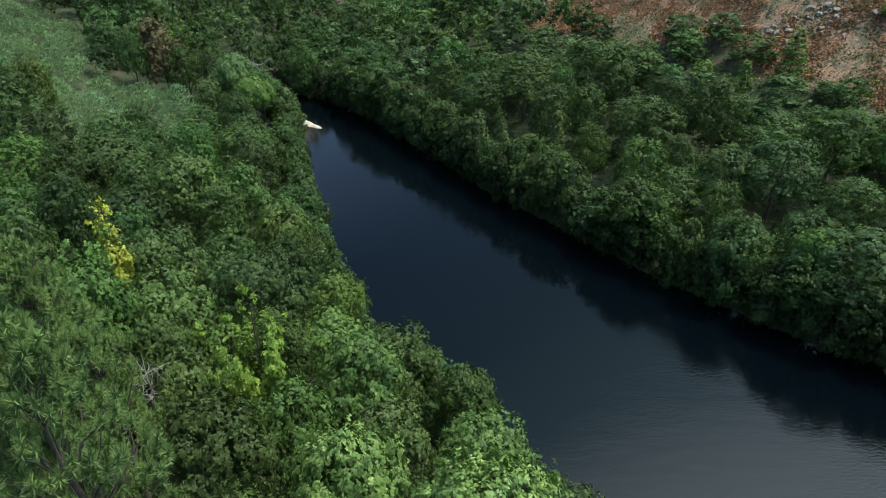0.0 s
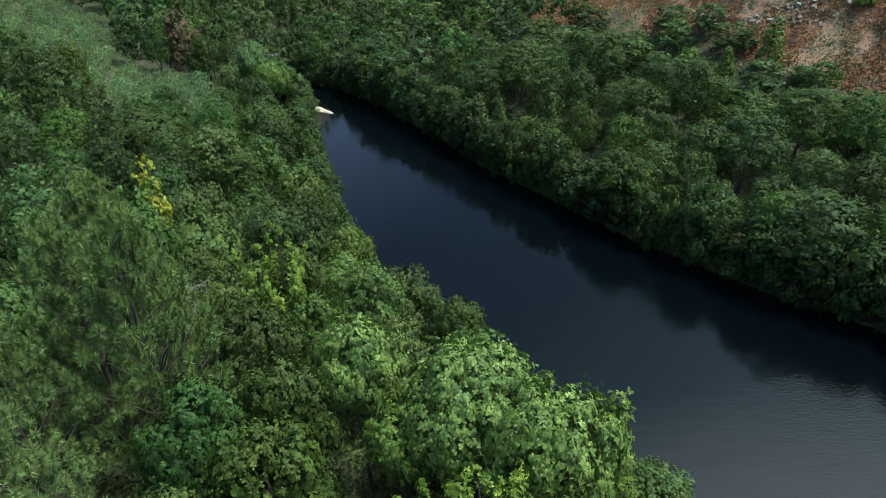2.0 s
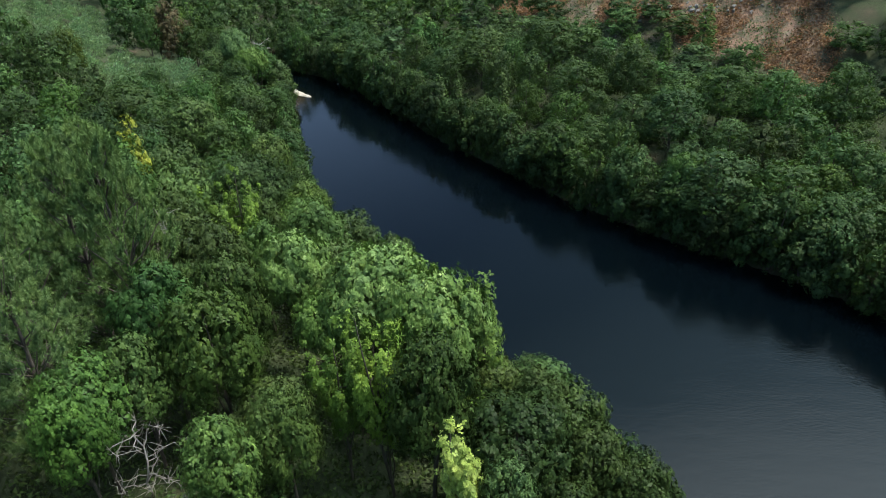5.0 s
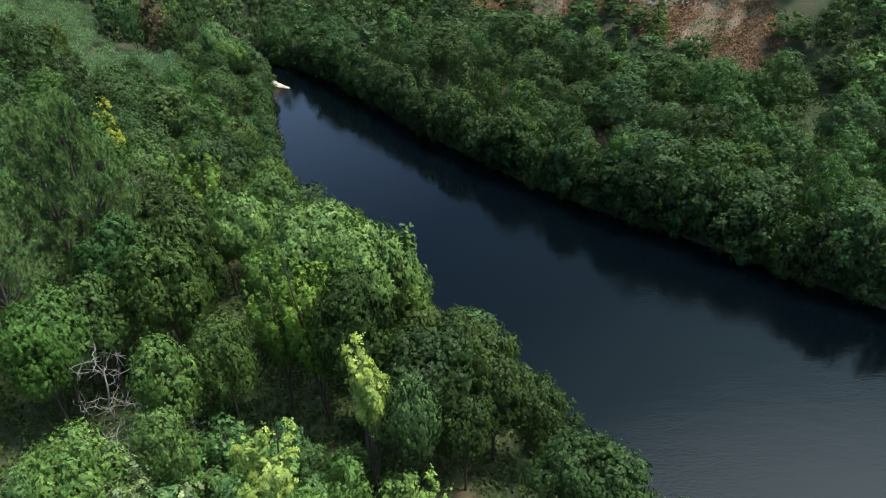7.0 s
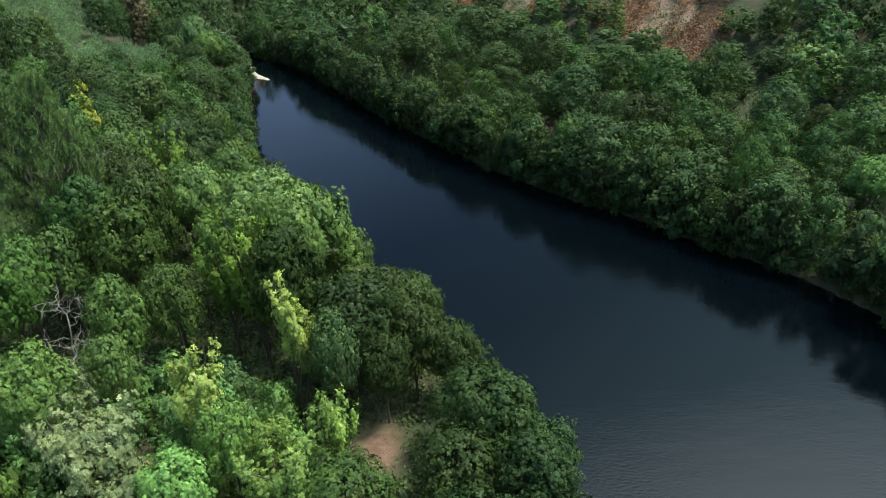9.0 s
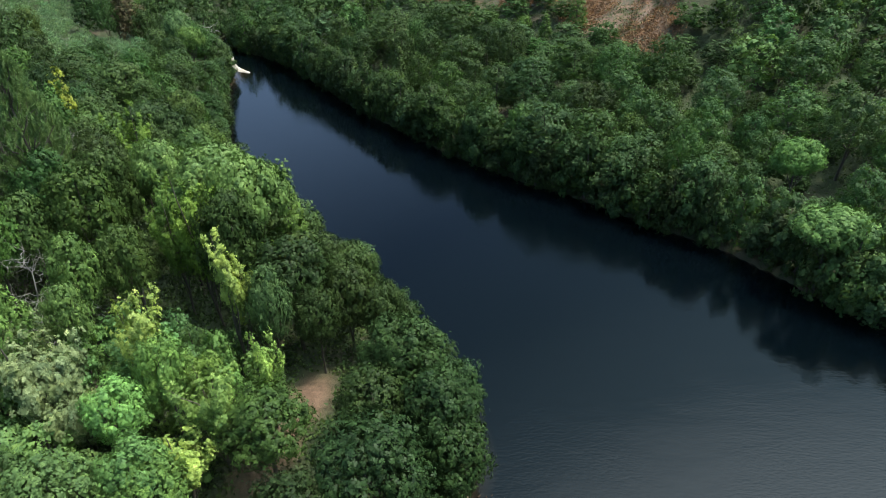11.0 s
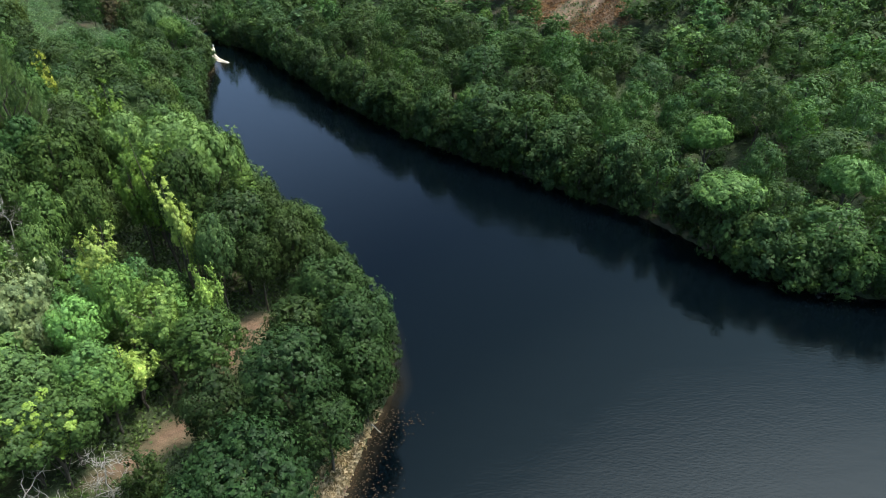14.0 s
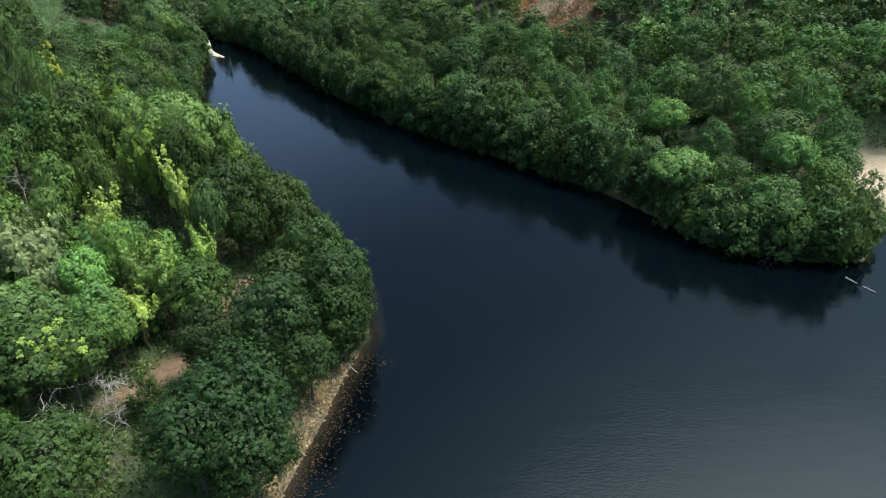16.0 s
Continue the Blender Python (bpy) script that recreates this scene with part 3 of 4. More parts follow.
def kept_clear(x, y, grow=0.0):
    """Open ground: the two bends of the trodden path, and round the dead trees."""
    return any(math.hypot((x - a) / (rx + grow), (y - b) / (ry + grow)) < 1 for a, b, rx, ry in ((14.4, -4.0, 2.9, 5.2), (11.6, -11.4, 2.2, 3.8), (9.2, -14.8, 1.6, 2.2), (15.0, -9.2, 1.4, 1.8), (13.9, -17.6, 2.3, 2.9), (-7.6, 3.4, 1.9, 3.0), (-5.4, -1.2, 1.6, 1.6), (8.6, -20.4, 4.0, 3.4)))


def room(x, y, wide, tight):
    if kept_clear(x, y, 0.36 * wide):
        return False
    return all((x - a) ** 2 + (y - b) ** 2 > (tight * 0.68 * (wide + w)) ** 2 for a, b, w in TAKEN)


# trees that stand out singly
plant("pale", -2.4, 16.8, 12.8, 2.8, (1.0, 1.0, 1.0))
plant("pale", 3.4, 13.9, 13.6, 3.7, (1.0, 1.0, 1.0), "broad pale green plane-like tree with large bright leaves")
plant("pale", 7.0, 10.9, 14.2, 3.3, (1.0, 1.0, 0.95), "broad pale green plane-like tree with large bright leaves")
plant("pale", 0.2, 13.6, 11.0, 2.2, (1.0, 1.05, 0.9))
plant("cone", 9.9, 12.0, 13.9, 1.9, (1.5, 1.6, 1.1), "upright pale green feathery tree on the river bank")
plant("lime", 4.6, 6.7, 13.7, 2.3, (1.0, 1.0, 0.55))
plant("lime", 1.9, 7.6, 11.6, 2.2, (0.7, 0.75, 0.45))
plant("near", 6.9, 6.0, 13.3, 2.6, (0.75, 0.85, 0.75))
plant("lime", 8.3, 6.8, 9, 1.7, (1.05, 1.05, 0.60))
plant("yellow", 8.4, 1.2, 13.0, 1.8, (1.0, 1.0, 1.0))
plant("yellow", 4.4, -4.0, 11.3, 2.1, (1.0, 1.0, 1.0))
plant("yellow", 11.5, -4.0, 9.4, 1.4, (0.8, 0.95, 0.9))
plant("yellow", 8.4, -10.3, 7, 1.9, (1.05, 1.1, 1.1))
plant("lime", 9.3, -7.6, 9.2, 2.3, (1.2, 1.15, 0.95))
plant("yellow", 6.5, -17.0, 8.2, 2.2, (0.85, 0.95, 0.8))
plant("yellow", -20.5, 35.3, 13.3, 1.7, (1.3, 1.1, 0.8))
plant("lime", -20.9, 31.9, 12.0, 2.3, (0.70, 0.85, 0.70))
plant("lime", -8.7, 25.3, 12.6, 2.5, (1.0, 1.0, 0.60))
plant("near", 10.6, 1.2, 10, 1.7, (1.20, 1.32, 1.56))
plant("near", 13.3, 10.1, 8.5, 2.3, (0.84, 0.85, 0.82))
plant("near", 15.5, 5.3, 9, 2.3, (0.84, 0.85, 0.77))
plant("near", 13.6, 2.4, 8, 1.8, (0.79, 0.85, 0.82))
plant("near", 18.1, 4.7, 7.5, 1.9, (0.84, 0.90, 0.82))
plant("near", 20.8, -2.0, 9, 2.7, (0.88, 1.05, 1.03))
plant("near", 23.4, -3.7, 8, 2.3, (0.84, 1.05, 1.13))
plant("near", 10.2, 11.4, 8, 2.5, (1.08, 1.02, 0.90))
plant("near", 14.9, 9.1, 8, 2.7, (0.84, 0.90, 0.77))
plant("near", 19.4, -0.5, 8, 2.7, (0.79, 0.95, 0.93))
plant("near", 22.6, -6.1, 9, 2.8, (0.63, 0.80, 0.83))
plant("near", 23.5, -8.5, 8, 2.4, (0.67, 0.84, 0.83))
plant("near", 19.0, -11.1, 9, 3.4, (0.54, 0.71, 0.75))
plant("near", 18.8, -19.5, 9.5, 3.7, (0.48, 0.68, 0.70))
plant("near", 16.6, -22.5, 8.5, 3.1, (0.48, 0.68, 0.70))
plant("near", 20.0, -22.6, 8.5, 3, (0.50, 0.68, 0.70))
plant("near", 21.7, -13.3, 7, 2.3, (0.60, 0.76, 0.78))
plant("near", 4.1, -8.4, 7, 2.0, (2.09, 2.60, 2.27))
plant("near", 6.6, -12.2, 7, 2.2, (1.26, 1.55, 1.50))
plant("near", 3.2, -14.2, 7, 2.5, (1.38, 1.50, 1.61))
plant("near", 4.9, -17.3, 7, 2.8, (1.03, 1.20, 1.20))
plant("near", 6.6, -15.6, 6.5, 2.2, (1.10, 1.26, 1.15))
plant("near", 7.6, -12.6, 6.5, 1.9, (1.38, 1.55, 1.26))
plant("grey", -0.8, -6.7, 7.2, 3.2, (2.6, 2.6, 2.3))
plant("grey", 1.6, -8.4, 5, 2.0, (2.4, 2.4, 2.1))
plant("near", -10.0, 4.4, 10, 2.3, (1.58, 2.02, 1.58))
plant("near", -8.6, 6.6, 10, 2.2, (1.22, 1.37, 1.30))
plant("near", -2.6, 1.8, 10, 2.0, (1.37, 1.51, 1.30))
plant("near", -3.7, -5.1, 9, 2.1, (1.44, 1.58, 1.30))
plant("near", -1.7, -1.7, 8, 1.5, (1.30, 1.37, 1.30))
plant("near", -0.3, 4.0, 10, 1.9, (1.44, 1.51, 1.30))
plant("near", 6.2, -6.1, 9, 1.7, (1.58, 1.80, 1.44))
plant("near", 8.1, -5.5, 7, 1.6, (1.73, 1.73, 1.15))
plant("pine", -11.0, 13.6, 18.8, 3.4, (0.62, 0.72, 0.60))
plant("pine", -17.8, 23.2, 16.0, 3.4, (0.64, 0.72, 0.58))
plant("pine", -15.0, 15.4, 17.0, 3.2, (0.60, 0.70, 0.60))
plant("pine", -13.8, 20.0, 14.5, 2.6, (0.62, 0.72, 0.58))
plant("pine", -15.0, 9.6, 16.5, 3.0, (0.60, 0.70, 0.62))
plant("pine", -12.2, 5.2, 15.0, 3.0, (0.64, 0.72, 0.64))
plant("near", -8.6, 10.4, 12.2, 2.7, (0.70, 1.02, 0.95))
plant("near", -5.6, 13.0, 12.6, 2.7, (0.75, 0.82, 0.72))
plant("near", -5.0, 8.8, 12.2, 2.9, (0.95, 1.05, 0.80))
plant("near", -10.0, 3.0, 9.5, 1.8, (1.30, 1.69, 1.18))
plant("near", -11.9, 45.6, 9.5, 2.8, (0.95, 0.95, 0.8))
plant("near", 3.2, 27.2, 7.8, 2.0, (0.6, 0.68, 0.62))
plant("near", -6.5, 37.7, 8, 2.3, (1.15, 1.2, 0.9))
plant("near", -21.6, 50.8, 10.5, 3.5, (0.9, 0.95, 0.9))
plant("near", -18.5, 37.2, 10.5, 3.2, (0.8, 0.85, 0.85))
plant("near", 3.1, 28.1, 8, 2.0, (0.7, 0.72, 0.7))
plant("pale", -23.1, 79.9, 10, 2.6, (0.8, 0.85, 0.7))
plant("pale", -26.9, 84.8, 11, 2.8, (0.75, 0.8, 1.0))
plant("mid", -45.8, 71.4, 10, 2.3, (1.2, 1.05, 0.7))
plant("brown", -42.3, 98.8, 12, 3.7, (1.6, 1.6, 1.4))
plant("lime", -41.8, 105.8, 10, 2.9, (0.90, 1.00, 0.60))
plant("mid", -30.9, 56.1, 9, 4.6, (0.9, 0.9, 0.85))
plant("mid", -36.3, 51.7, 9, 3.6, (1.1, 1.3, 0.9))
plant("mid", -32.8, 44.0, 9, 3.2, (0.95, 1.15, 1.0))
plant("mid", -25.9, 63.9, 9, 3.6, (1.0, 1.1, 1.0))
plant("mid", -20.3, 64.0, 9, 3.5, (1.1, 1.15, 1.0))
plant("mid", -26.9, 52.5, 9, 2.9, (0.9, 1.0, 0.9))
plant("mid", -18.3, 48.4, 9, 2.9, (0.9, 0.95, 0.8))
plant("mid", 35.4, 41.5, 9.5, 4.6, (0.95, 1.05, 1.1))
plant("mid", 40.5, 38.7, 9.5, 3.6, (1.1, 1.2, 1.1))
plant("pale", 32.3, 43.1, 8.5, 2.0, (0.7, 0.8, 0.7))
plant("mid", 32.4, 42.3, 7.5, 3.2, (0.9, 1.0, 0.85))
plant("mid", 27.9, 46.8, 8, 3.3, (0.9, 1.0, 0.9))
plant("mid", 26.3, 47.5, 6, 2.3, (0.85, 0.85, 0.85))
plant("mid", 20.1, 55.0, 8, 3.2, (0.9, 0.95, 0.85))
plant("mid", 21.5, 53.3, 8, 3.2, (0.95, 1.05, 0.8))
plant("mid", 13.8, 63.2, 7.5, 3.5, (0.8, 0.85, 0.8))
plant("cone", 8.8, 70.8, 8, 1.4, (0.9, 0.95, 0.9))
plant("cone", 14.9, 68.8, 8.5, 1.6, (0.9, 0.95, 0.85))
plant("cone", 6.1, 73.9, 8, 2.0, (0.9, 1.0, 0.9))
plant("mid", 8.1, 69.2, 6, 2.4, (0.8, 0.9, 0.8))
plant("mid", 1.7, 79.9, 7.5, 3.1, (0.9, 0.95, 0.8))
plant("mid", -6.9, 93.8, 9, 4.3, (0.95, 1.05, 1.05))
plant("mid", -11.7, 99.6, 9, 4.3, (1.0, 1.05, 0.9))
plant("mid", -9.9, 100.9, 10, 3.9, (0.85, 1.0, 1.05))
plant("mid", 2.1, 90.3, 9, 3.0, (0.9, 0.9, 0.8))
plant("mid", 12.9, 84.2, 10, 5.4, (1.0, 1.0, 0.9))
plant("mid", 22.8, 81.7, 10, 4.7, (0.85, 0.9, 0.85))
plant("mid", 25.2, 67.3, 9, 4.1, (0.85, 0.9, 0.85))
plant("mid", 30.1, 57.0, 8.5, 3.4, (0.95, 1.0, 1.0))
plant("mid", 34.7, 55.7, 9.5, 4.3, (0.8, 0.95, 1.0))
plant("mid", 41.1, 58.2, 9, 4.0, (0.95, 1.05, 0.9))
plant("mid", 46.7, 55.5, 9, 3.6, (0.9, 1.15, 1.0))
plant("mid", 46.4, 48.9, 9, 3.4, (1.0, 1.15, 1.1))
plant("mid", 47.0, 42.4, 9, 3.0, (1.05, 1.2, 1.2))
plant("mid", 45.5, 39.6, 8, 2.5, (1.25, 1.25, 0.9))
plant("mid", 38.9, 37.2, 7.5, 3.1, (0.9, 1.0, 1.0))
plant("mid", 43.4, 34.6, 8, 2.9, (1.0, 1.15, 1.1))
plant("pale", 59.8, 27.4, 9, 3.0, (0.8, 0.95, 0.8))
plant("pale", 58.9, 16.4, 8, 3.6, (0.9, 1.0, 0.95))
plant("mid", 63.7, 21.3, 8.5, 2.5, (0.8, 0.95, 0.95))
plant("mid", 63.0, 14.2, 8, 2.6, (0.85, 0.9, 0.9))
plant("pale", 69.7, 15.3, 9, 2.9, (0.75, 0.9, 0.85))
plant("mid", 66.6, 10.8, 7.5, 3.4, (1.1, 1.25, 1.2))
plant("mid", 73.2, 13.1, 7.5, 2.8, (1.1, 1.15, 0.9))
plant("mid", 61.6, 12.4, 6, 2.5, (0.9, 1.0, 1.0))
plant("mid", 64.7, 10.1, 5, 2.3, (1.0, 1.1, 0.9))
plant("mid", 68.0, 9.0, 6, 2.7, (1.05, 1.2, 0.9))
plant("mid", 71.3, 8.3, 7, 2.9, (0.95, 1.15, 1.0))
plant("mid", 72.5, 8.3, 5, 2.2, (0.95, 1.1, 0.9))
plant("cone", 81.2, 26.6, 8, 2.8, (0.8, 0.9, 0.9))
plant("mid", 76.2, 17.4, 8, 3.3, (0.8, 0.95, 0.95))
plant("mid", 54.1, 37.6, 8.5, 3.0, (0.95, 1.15, 1.05))
plant("mid", 49.1, 40.6, 8.5, 3.3, (0.9, 1.0, 1.0))
plant("mid", 45.2, 34.5, 8, 3.8, (0.9, 1.0, 1.0))
plant("mid", 51.0, 28.2, 8, 3.6, (0.85, 1.0, 1.05))
plant("mid", 64.0, 38.0, 8.5, 3.9, (0.9, 1.05, 0.95))
plant("mid", 72.8, 33.2, 8.5, 4.0, (0.9, 1.05, 1.0))
plant("mid", 80.7, 33.6, 8.5, 3.8, (1.0, 1.2, 1.1))
plant("mid", 76.4, 43.8, 9, 4.1, (0.9, 0.95, 0.85))
plant("mid", 86.0, 44.6, 9, 4.3, (0.95, 1.15, 1.0))
plant("mid", 93.7, 46.1, 9, 4.5, (0.95, 1.2, 1.05))
plant("mid", 68.3, 45.9, 9, 4.0, (0.85, 0.95, 0.9))
plant("near", 12.2, -7.7, 7.6, 3.0, (0.9, 1.05, 0.85))
plant("cone", 44.5, 76.5, 6.5, 2.0, (1.3, 1.5, 1.1))
plant("cone", 39.5, 77.5, 4.0, 1.4, (1.2, 1.4, 0.9))
plant("bush", 36.5, 83.0, 2.6, 1.6, (1.4, 1.6, 1.0))
plant("bush", 53.5, 88.0, 2.2, 1.4, (1.8, 1.7, 0.9))
plant("bush", 31.0, 88.0, 2.4, 1.6, (1.1, 1.3, 0.9))
plant("bush", 57.0, 80.0, 2.0, 1.5, (1.2, 1.3, 0.9))

# the rest of the wood between them
def tallest(x, y):
    """Trees stay lower towards the water and round the clearing."""
    d = one(inland_left, x, y)
    if d < one(inland_right, x, y):
        return 14.0
    return float(np.interp(d, (1, 4, 11), (5.5, 8.0, 13.5))) * float(np.interp(y, (0, 10), (0.72, 1.0)))


def fill(count, xr, yr, ok, kinds, tall, wide, tight=0.9, rows=None):
    for i in range(count):
        x, y = prng.uniform(*xr), prng.uniform(*yr)
        w = prng.uniform(*wide)
        if not ok(x, y, w) or not room(x, y, w, tight):
            continue
        g = prng.choice((0.62, 0.75, 0.9, 1.0, 1.15, 1.4))
        tint = (g * prng.uniform(0.80, 1.04), g * prng.uniform(0.95, 1.1), g * prng.uniform(0.85, 1.1))
        h = min(prng.uniform(*tall) * (0.55 + 0.45 * w / wide[1]), tallest(x, y))
        if rows is None:
            plant(prng.choice(kinds), x, y, h, w, tint)
        else:
            rows.append((x, y, h, w, tint))
            TAKEN.append((x, y, w))


def on_left(a, b, over=1.5):
    return lambda x, y, w: max(a, w - over) < one(inland_left, x, y) < b and one(trodden, x, y) < 0.1


def on_right(a, b, over=0.2):
    return lambda x, y, w: max(a, w - over) < one(inland_right, x, y) < b and one(cleared, x, y) < 0.35 and one(trodden, x, y) < 0.1


def in_heath(x, y):
    """The band of pale scrub that climbs the slope above the wood."""
    u, v = (x + 68) * 0.725 - (y - 100) * 0.689, (x + 68) * 0.689 + (y - 100) * 0.725
    return -25 < u < 48 and abs(v - 3.5 + 2.5 * math.sin(u * 0.15)) < 9


heath = []
fill(2600, (-90, -15), (50, 135), lambda x, y, w: in_heath(x, y), None, (2.6, 5.4), (1.3, 2.6), 0.86, heath)
def lush(count, xr, yr):
    """Low bright growth round the clearing, its tint raised as if in sun."""
    for i in range(count):
        x, y, w = prng.uniform(*xr), prng.uniform(*yr), prng.uniform(1.3, 2.4)
        if one(trodden, x, y) < 0.05 and room(x, y, w, 0.72):
            # sunlight in the tint, weaker south of the bright patch
            g = prng.uniform(1.5, 2.4) * (0.55 if y < -11 else 1.0)
            plant(prng.choice(["bank", "bank", "bank", "bush"]), x, y, prng.uniform(2.6, 5.5), w, (g * prng.uniform(0.8, 1.05), g, g * prng.uniform(0.75, 1.1)), "low bright green growth beside the clearing, sunlight put into its tint")


lush(500, (-9, 12), (-15, 2))
fill(900, (-22, 26), (-26, 34), on_left(0.6, 40), ["near"], (8.5, 13.0), (2.2, 3.4), 0.98)
fill(900, (-48, 0), (30, 104), on_left(0.6, 22), ["mid"], (9, 13.0), (2.3, 3.6), 0.98)
def off_strip(x, y):
    """Keeps the two bare stretches of bank free."""
    return math.hypot(x - 53.5, y - 22) > 3.2 and math.hypot(x - 57, y - 17.5) > 2.0


def bank_row(line, inland, first, last, step, over, tall, wide, skip=None):
    """Low trees along a bank whose crowns hang over the water's edge."""
    for (ax, ay), (bx, by) in zip(line[first:last], line[first + 1:last + 1]):
        n = max(1, round(math.hypot(bx - ax, by - ay) / step))
        for i in range(n):
            k, w = (i + prng.uniform(0, 1)) / n, prng.uniform(*wide)
            d = w * prng.uniform(*over)
            nx, ny = (by - ay) / math.hypot(bx - ax, by - ay), -(bx - ax) / math.hypot(bx - ax, by - ay)
            x, y = ax + (bx - ax) * k + inland * nx * d, ay + (by - ay) * k + inland * ny * d
            if kept_clear(x, y):
                continue
            if skip and not skip(x, y):
                x, y = x + inland * nx * 0.8, y + inland * ny * 0.8
            g = prng.choice((0.6, 0.75, 0.9, 1.05, 1.2))
            plant("bank", x, y, prng.uniform(*tall), w, (g * prng.uniform(0.82, 1.05), g, g * prng.uniform(0.85, 1.1)))


bank_row(RIGHT_BANK, -1, 5, 20, 2.0, (0.02, 0.45), (5.4, 9.0), (1.8, 2.9), off_strip)
bank_row(RIGHT_BANK, -1, 1, 5, 2.6, (0.3, 0.7), (5, 7), (2.0, 2.8))
bank_row(LEFT_BANK, 1, 1, 7, 2.6, (0.3, 0.7), (5, 7), (2.0, 2.8))
bank_row(LEFT_BANK, 1, 6, 10, 2.2, (0.1, 0.5), (4.5, 6.5), (1.8, 2.7))
bank_row(LEFT_BANK, 1, 10, 17, 2.6, (0.42, 0.75), (4.0, 6.0), (1.8, 2.6))


lush(500, (-9, 12), (-24, 2))
fill(900, (-22, 26), (-26, 34), on_left(0.6, 40), ["near"], (8.5, 13.0), (2.2, 3.4), 0.98)
fill(900, (-48, 0), (30, 104), on_left(0.6, 22), ["mid"], (9, 13.0), (2.3, 3.6), 0.98)
fill(1600, (-18, 82), (4, 104), lambda x, y, w: 0.35 * w < one(inland_right, x, y) < 2.6 and off_strip(x, y), ["bank"], (3.6, 6.4), (1.4, 2.5), 0.42)
fill(500, (-20, 25), (8, 92), lambda x, y, w: w - 1.2 < one(inland_left, x, y) < 2.6, ["bank"], (3.6, 5.6), (1.5, 2.4), 0.55)
fill(3500, (-2, 80), (2, 90), on_right(2, 22), ["mid"], (6.0, 11.5), (2.0, 3.8), 1.1)


fill(900, (-2, 85), (2, 90), on_right(1.5, 24), ["bush"], (1.4, 2.6), (1.2, 2.0), 0.8)


# farther woods, past telling apart one by one
def woodland(name, label, rows, seed, count, leaf, material, many=12):
    """Many crowns in one mesh; each crown keeps its own tint."""
    rng = np.random.default_rng(seed)
    shapes = []
    for i in range(6):
        lb = round_lobes(rng, 10.0, 0.5, 3.5, many, (1.0, 1.65) if many < 18 else (0.8, 1.4))
        shapes.append(join([rosettes(rng, *outside(rng, lb, count), leaf, 4), rosettes(rng, *inside(rng, lb, count // 3), 2.2 * leaf, 4)]))
    vs, fs, cs, n = [], [], [], 0
    for x, y, h, w, tint in rows:
        v, f = shapes[rng.integers(6)]
        a = rng.uniform(0, 6.28)
        c, s = math.cos(a), math.sin(a)
        k = w / 3.5
        q = np.stack([(v[:, 0] * c - v[:, 1] * s) * k + x, (v[:, 0] * s + v[:, 1] * c) * k + y, v[:, 2] * h / 10 + ground_z(x, y)], 1)
        vs.append(q)
        fs.append(f + n)
        cs.append(np.tile((*tint, 1.0), (len(v), 1)))
        n += len(v)
    me = mesh_of(name, np.concatenate(vs), np.concatenate(fs), material, True)
    me.attributes.new("tint", "FLOAT_COLOR", "POINT").data.foreach_set("color", np.concatenate(cs).astype(np.float32).ravel())
    return tagged(new(name, me), label, "woodland", kind="stuff")


far_left, far_right, crest = [], [], []
fill(6000, (-115, -10), (30, 175), lambda x, y, w: one(inland_left, x, y) < 85 and one(inland_left, x, y) > (18 if y < 100 else w - 1), None, (9, 12.5), (2.6, 4.0), 0.98, far_left)
fill(3500, (-60, 45), (104, 190), on_right(0.5, 75), None, (7, 11), (2.8, 4.2), 0.98, far_left)
fill(6000, (-20, 125), (5, 150), on_right(7, 60), None, (6, 10), (2.5, 4.0), 0.98, far_right)
fill(2000, (-20, 125), (5, 150), on_right(7, 60), None, (3.5, 6), (1.6, 2.4), 0.9, far_right)
fill(900, (-60, 200), (20, 240), on_right(60, 140), None, (9, 12), (4.5, 6.5), 1.0, crest)
fill(500, (-150, -30), (-40, 130), on_left(60, 130), None, (9, 12), (4.5, 6.5), 1.0, crest)
lit = [(x, y, h, w, tuple(1.15 * c for c in t)) for x, y, h, w, t in far_left]
woodland("woodland", "dense green woodland on the far slope", [r for r in lit if r[1] >= 66], 31, 200, 0.32, LEAF_FAR, 20)
woodland("woodland", "dense green woodland on the slope beside the river wood", [r for r in lit if r[1] < 66], 37, 620, 0.19, LEAF_FAR, 26)
woodland("woodland", "dense green woodland on the hillside", [(x, y, h * (0.62 if one(inland_right, x, y) > 23 and x < 62 else 1.0), w, tuple(1.35 * c for c in t)) for x, y, h, w, t in far_right], 32, 330, 0.30, LEAF_FAR, 26)
woodland("woodland", "dark woods on the high slopes", crest, 33, 50, 0.9, LEAF_FAR, 14)
behind = []
fill(1500, (-52, 27), (-50, 32), lambda x, y, w: on_left(0.6, 75)(x, y, w) and (y < -28 or x < -21), None, (7, 10.5), (2.2, 3.4), 0.98, behind)
woodland("woodland", "dense green woodland above the near bank", behind, 35, 520, 0.2, LEAF_FAR, 26)


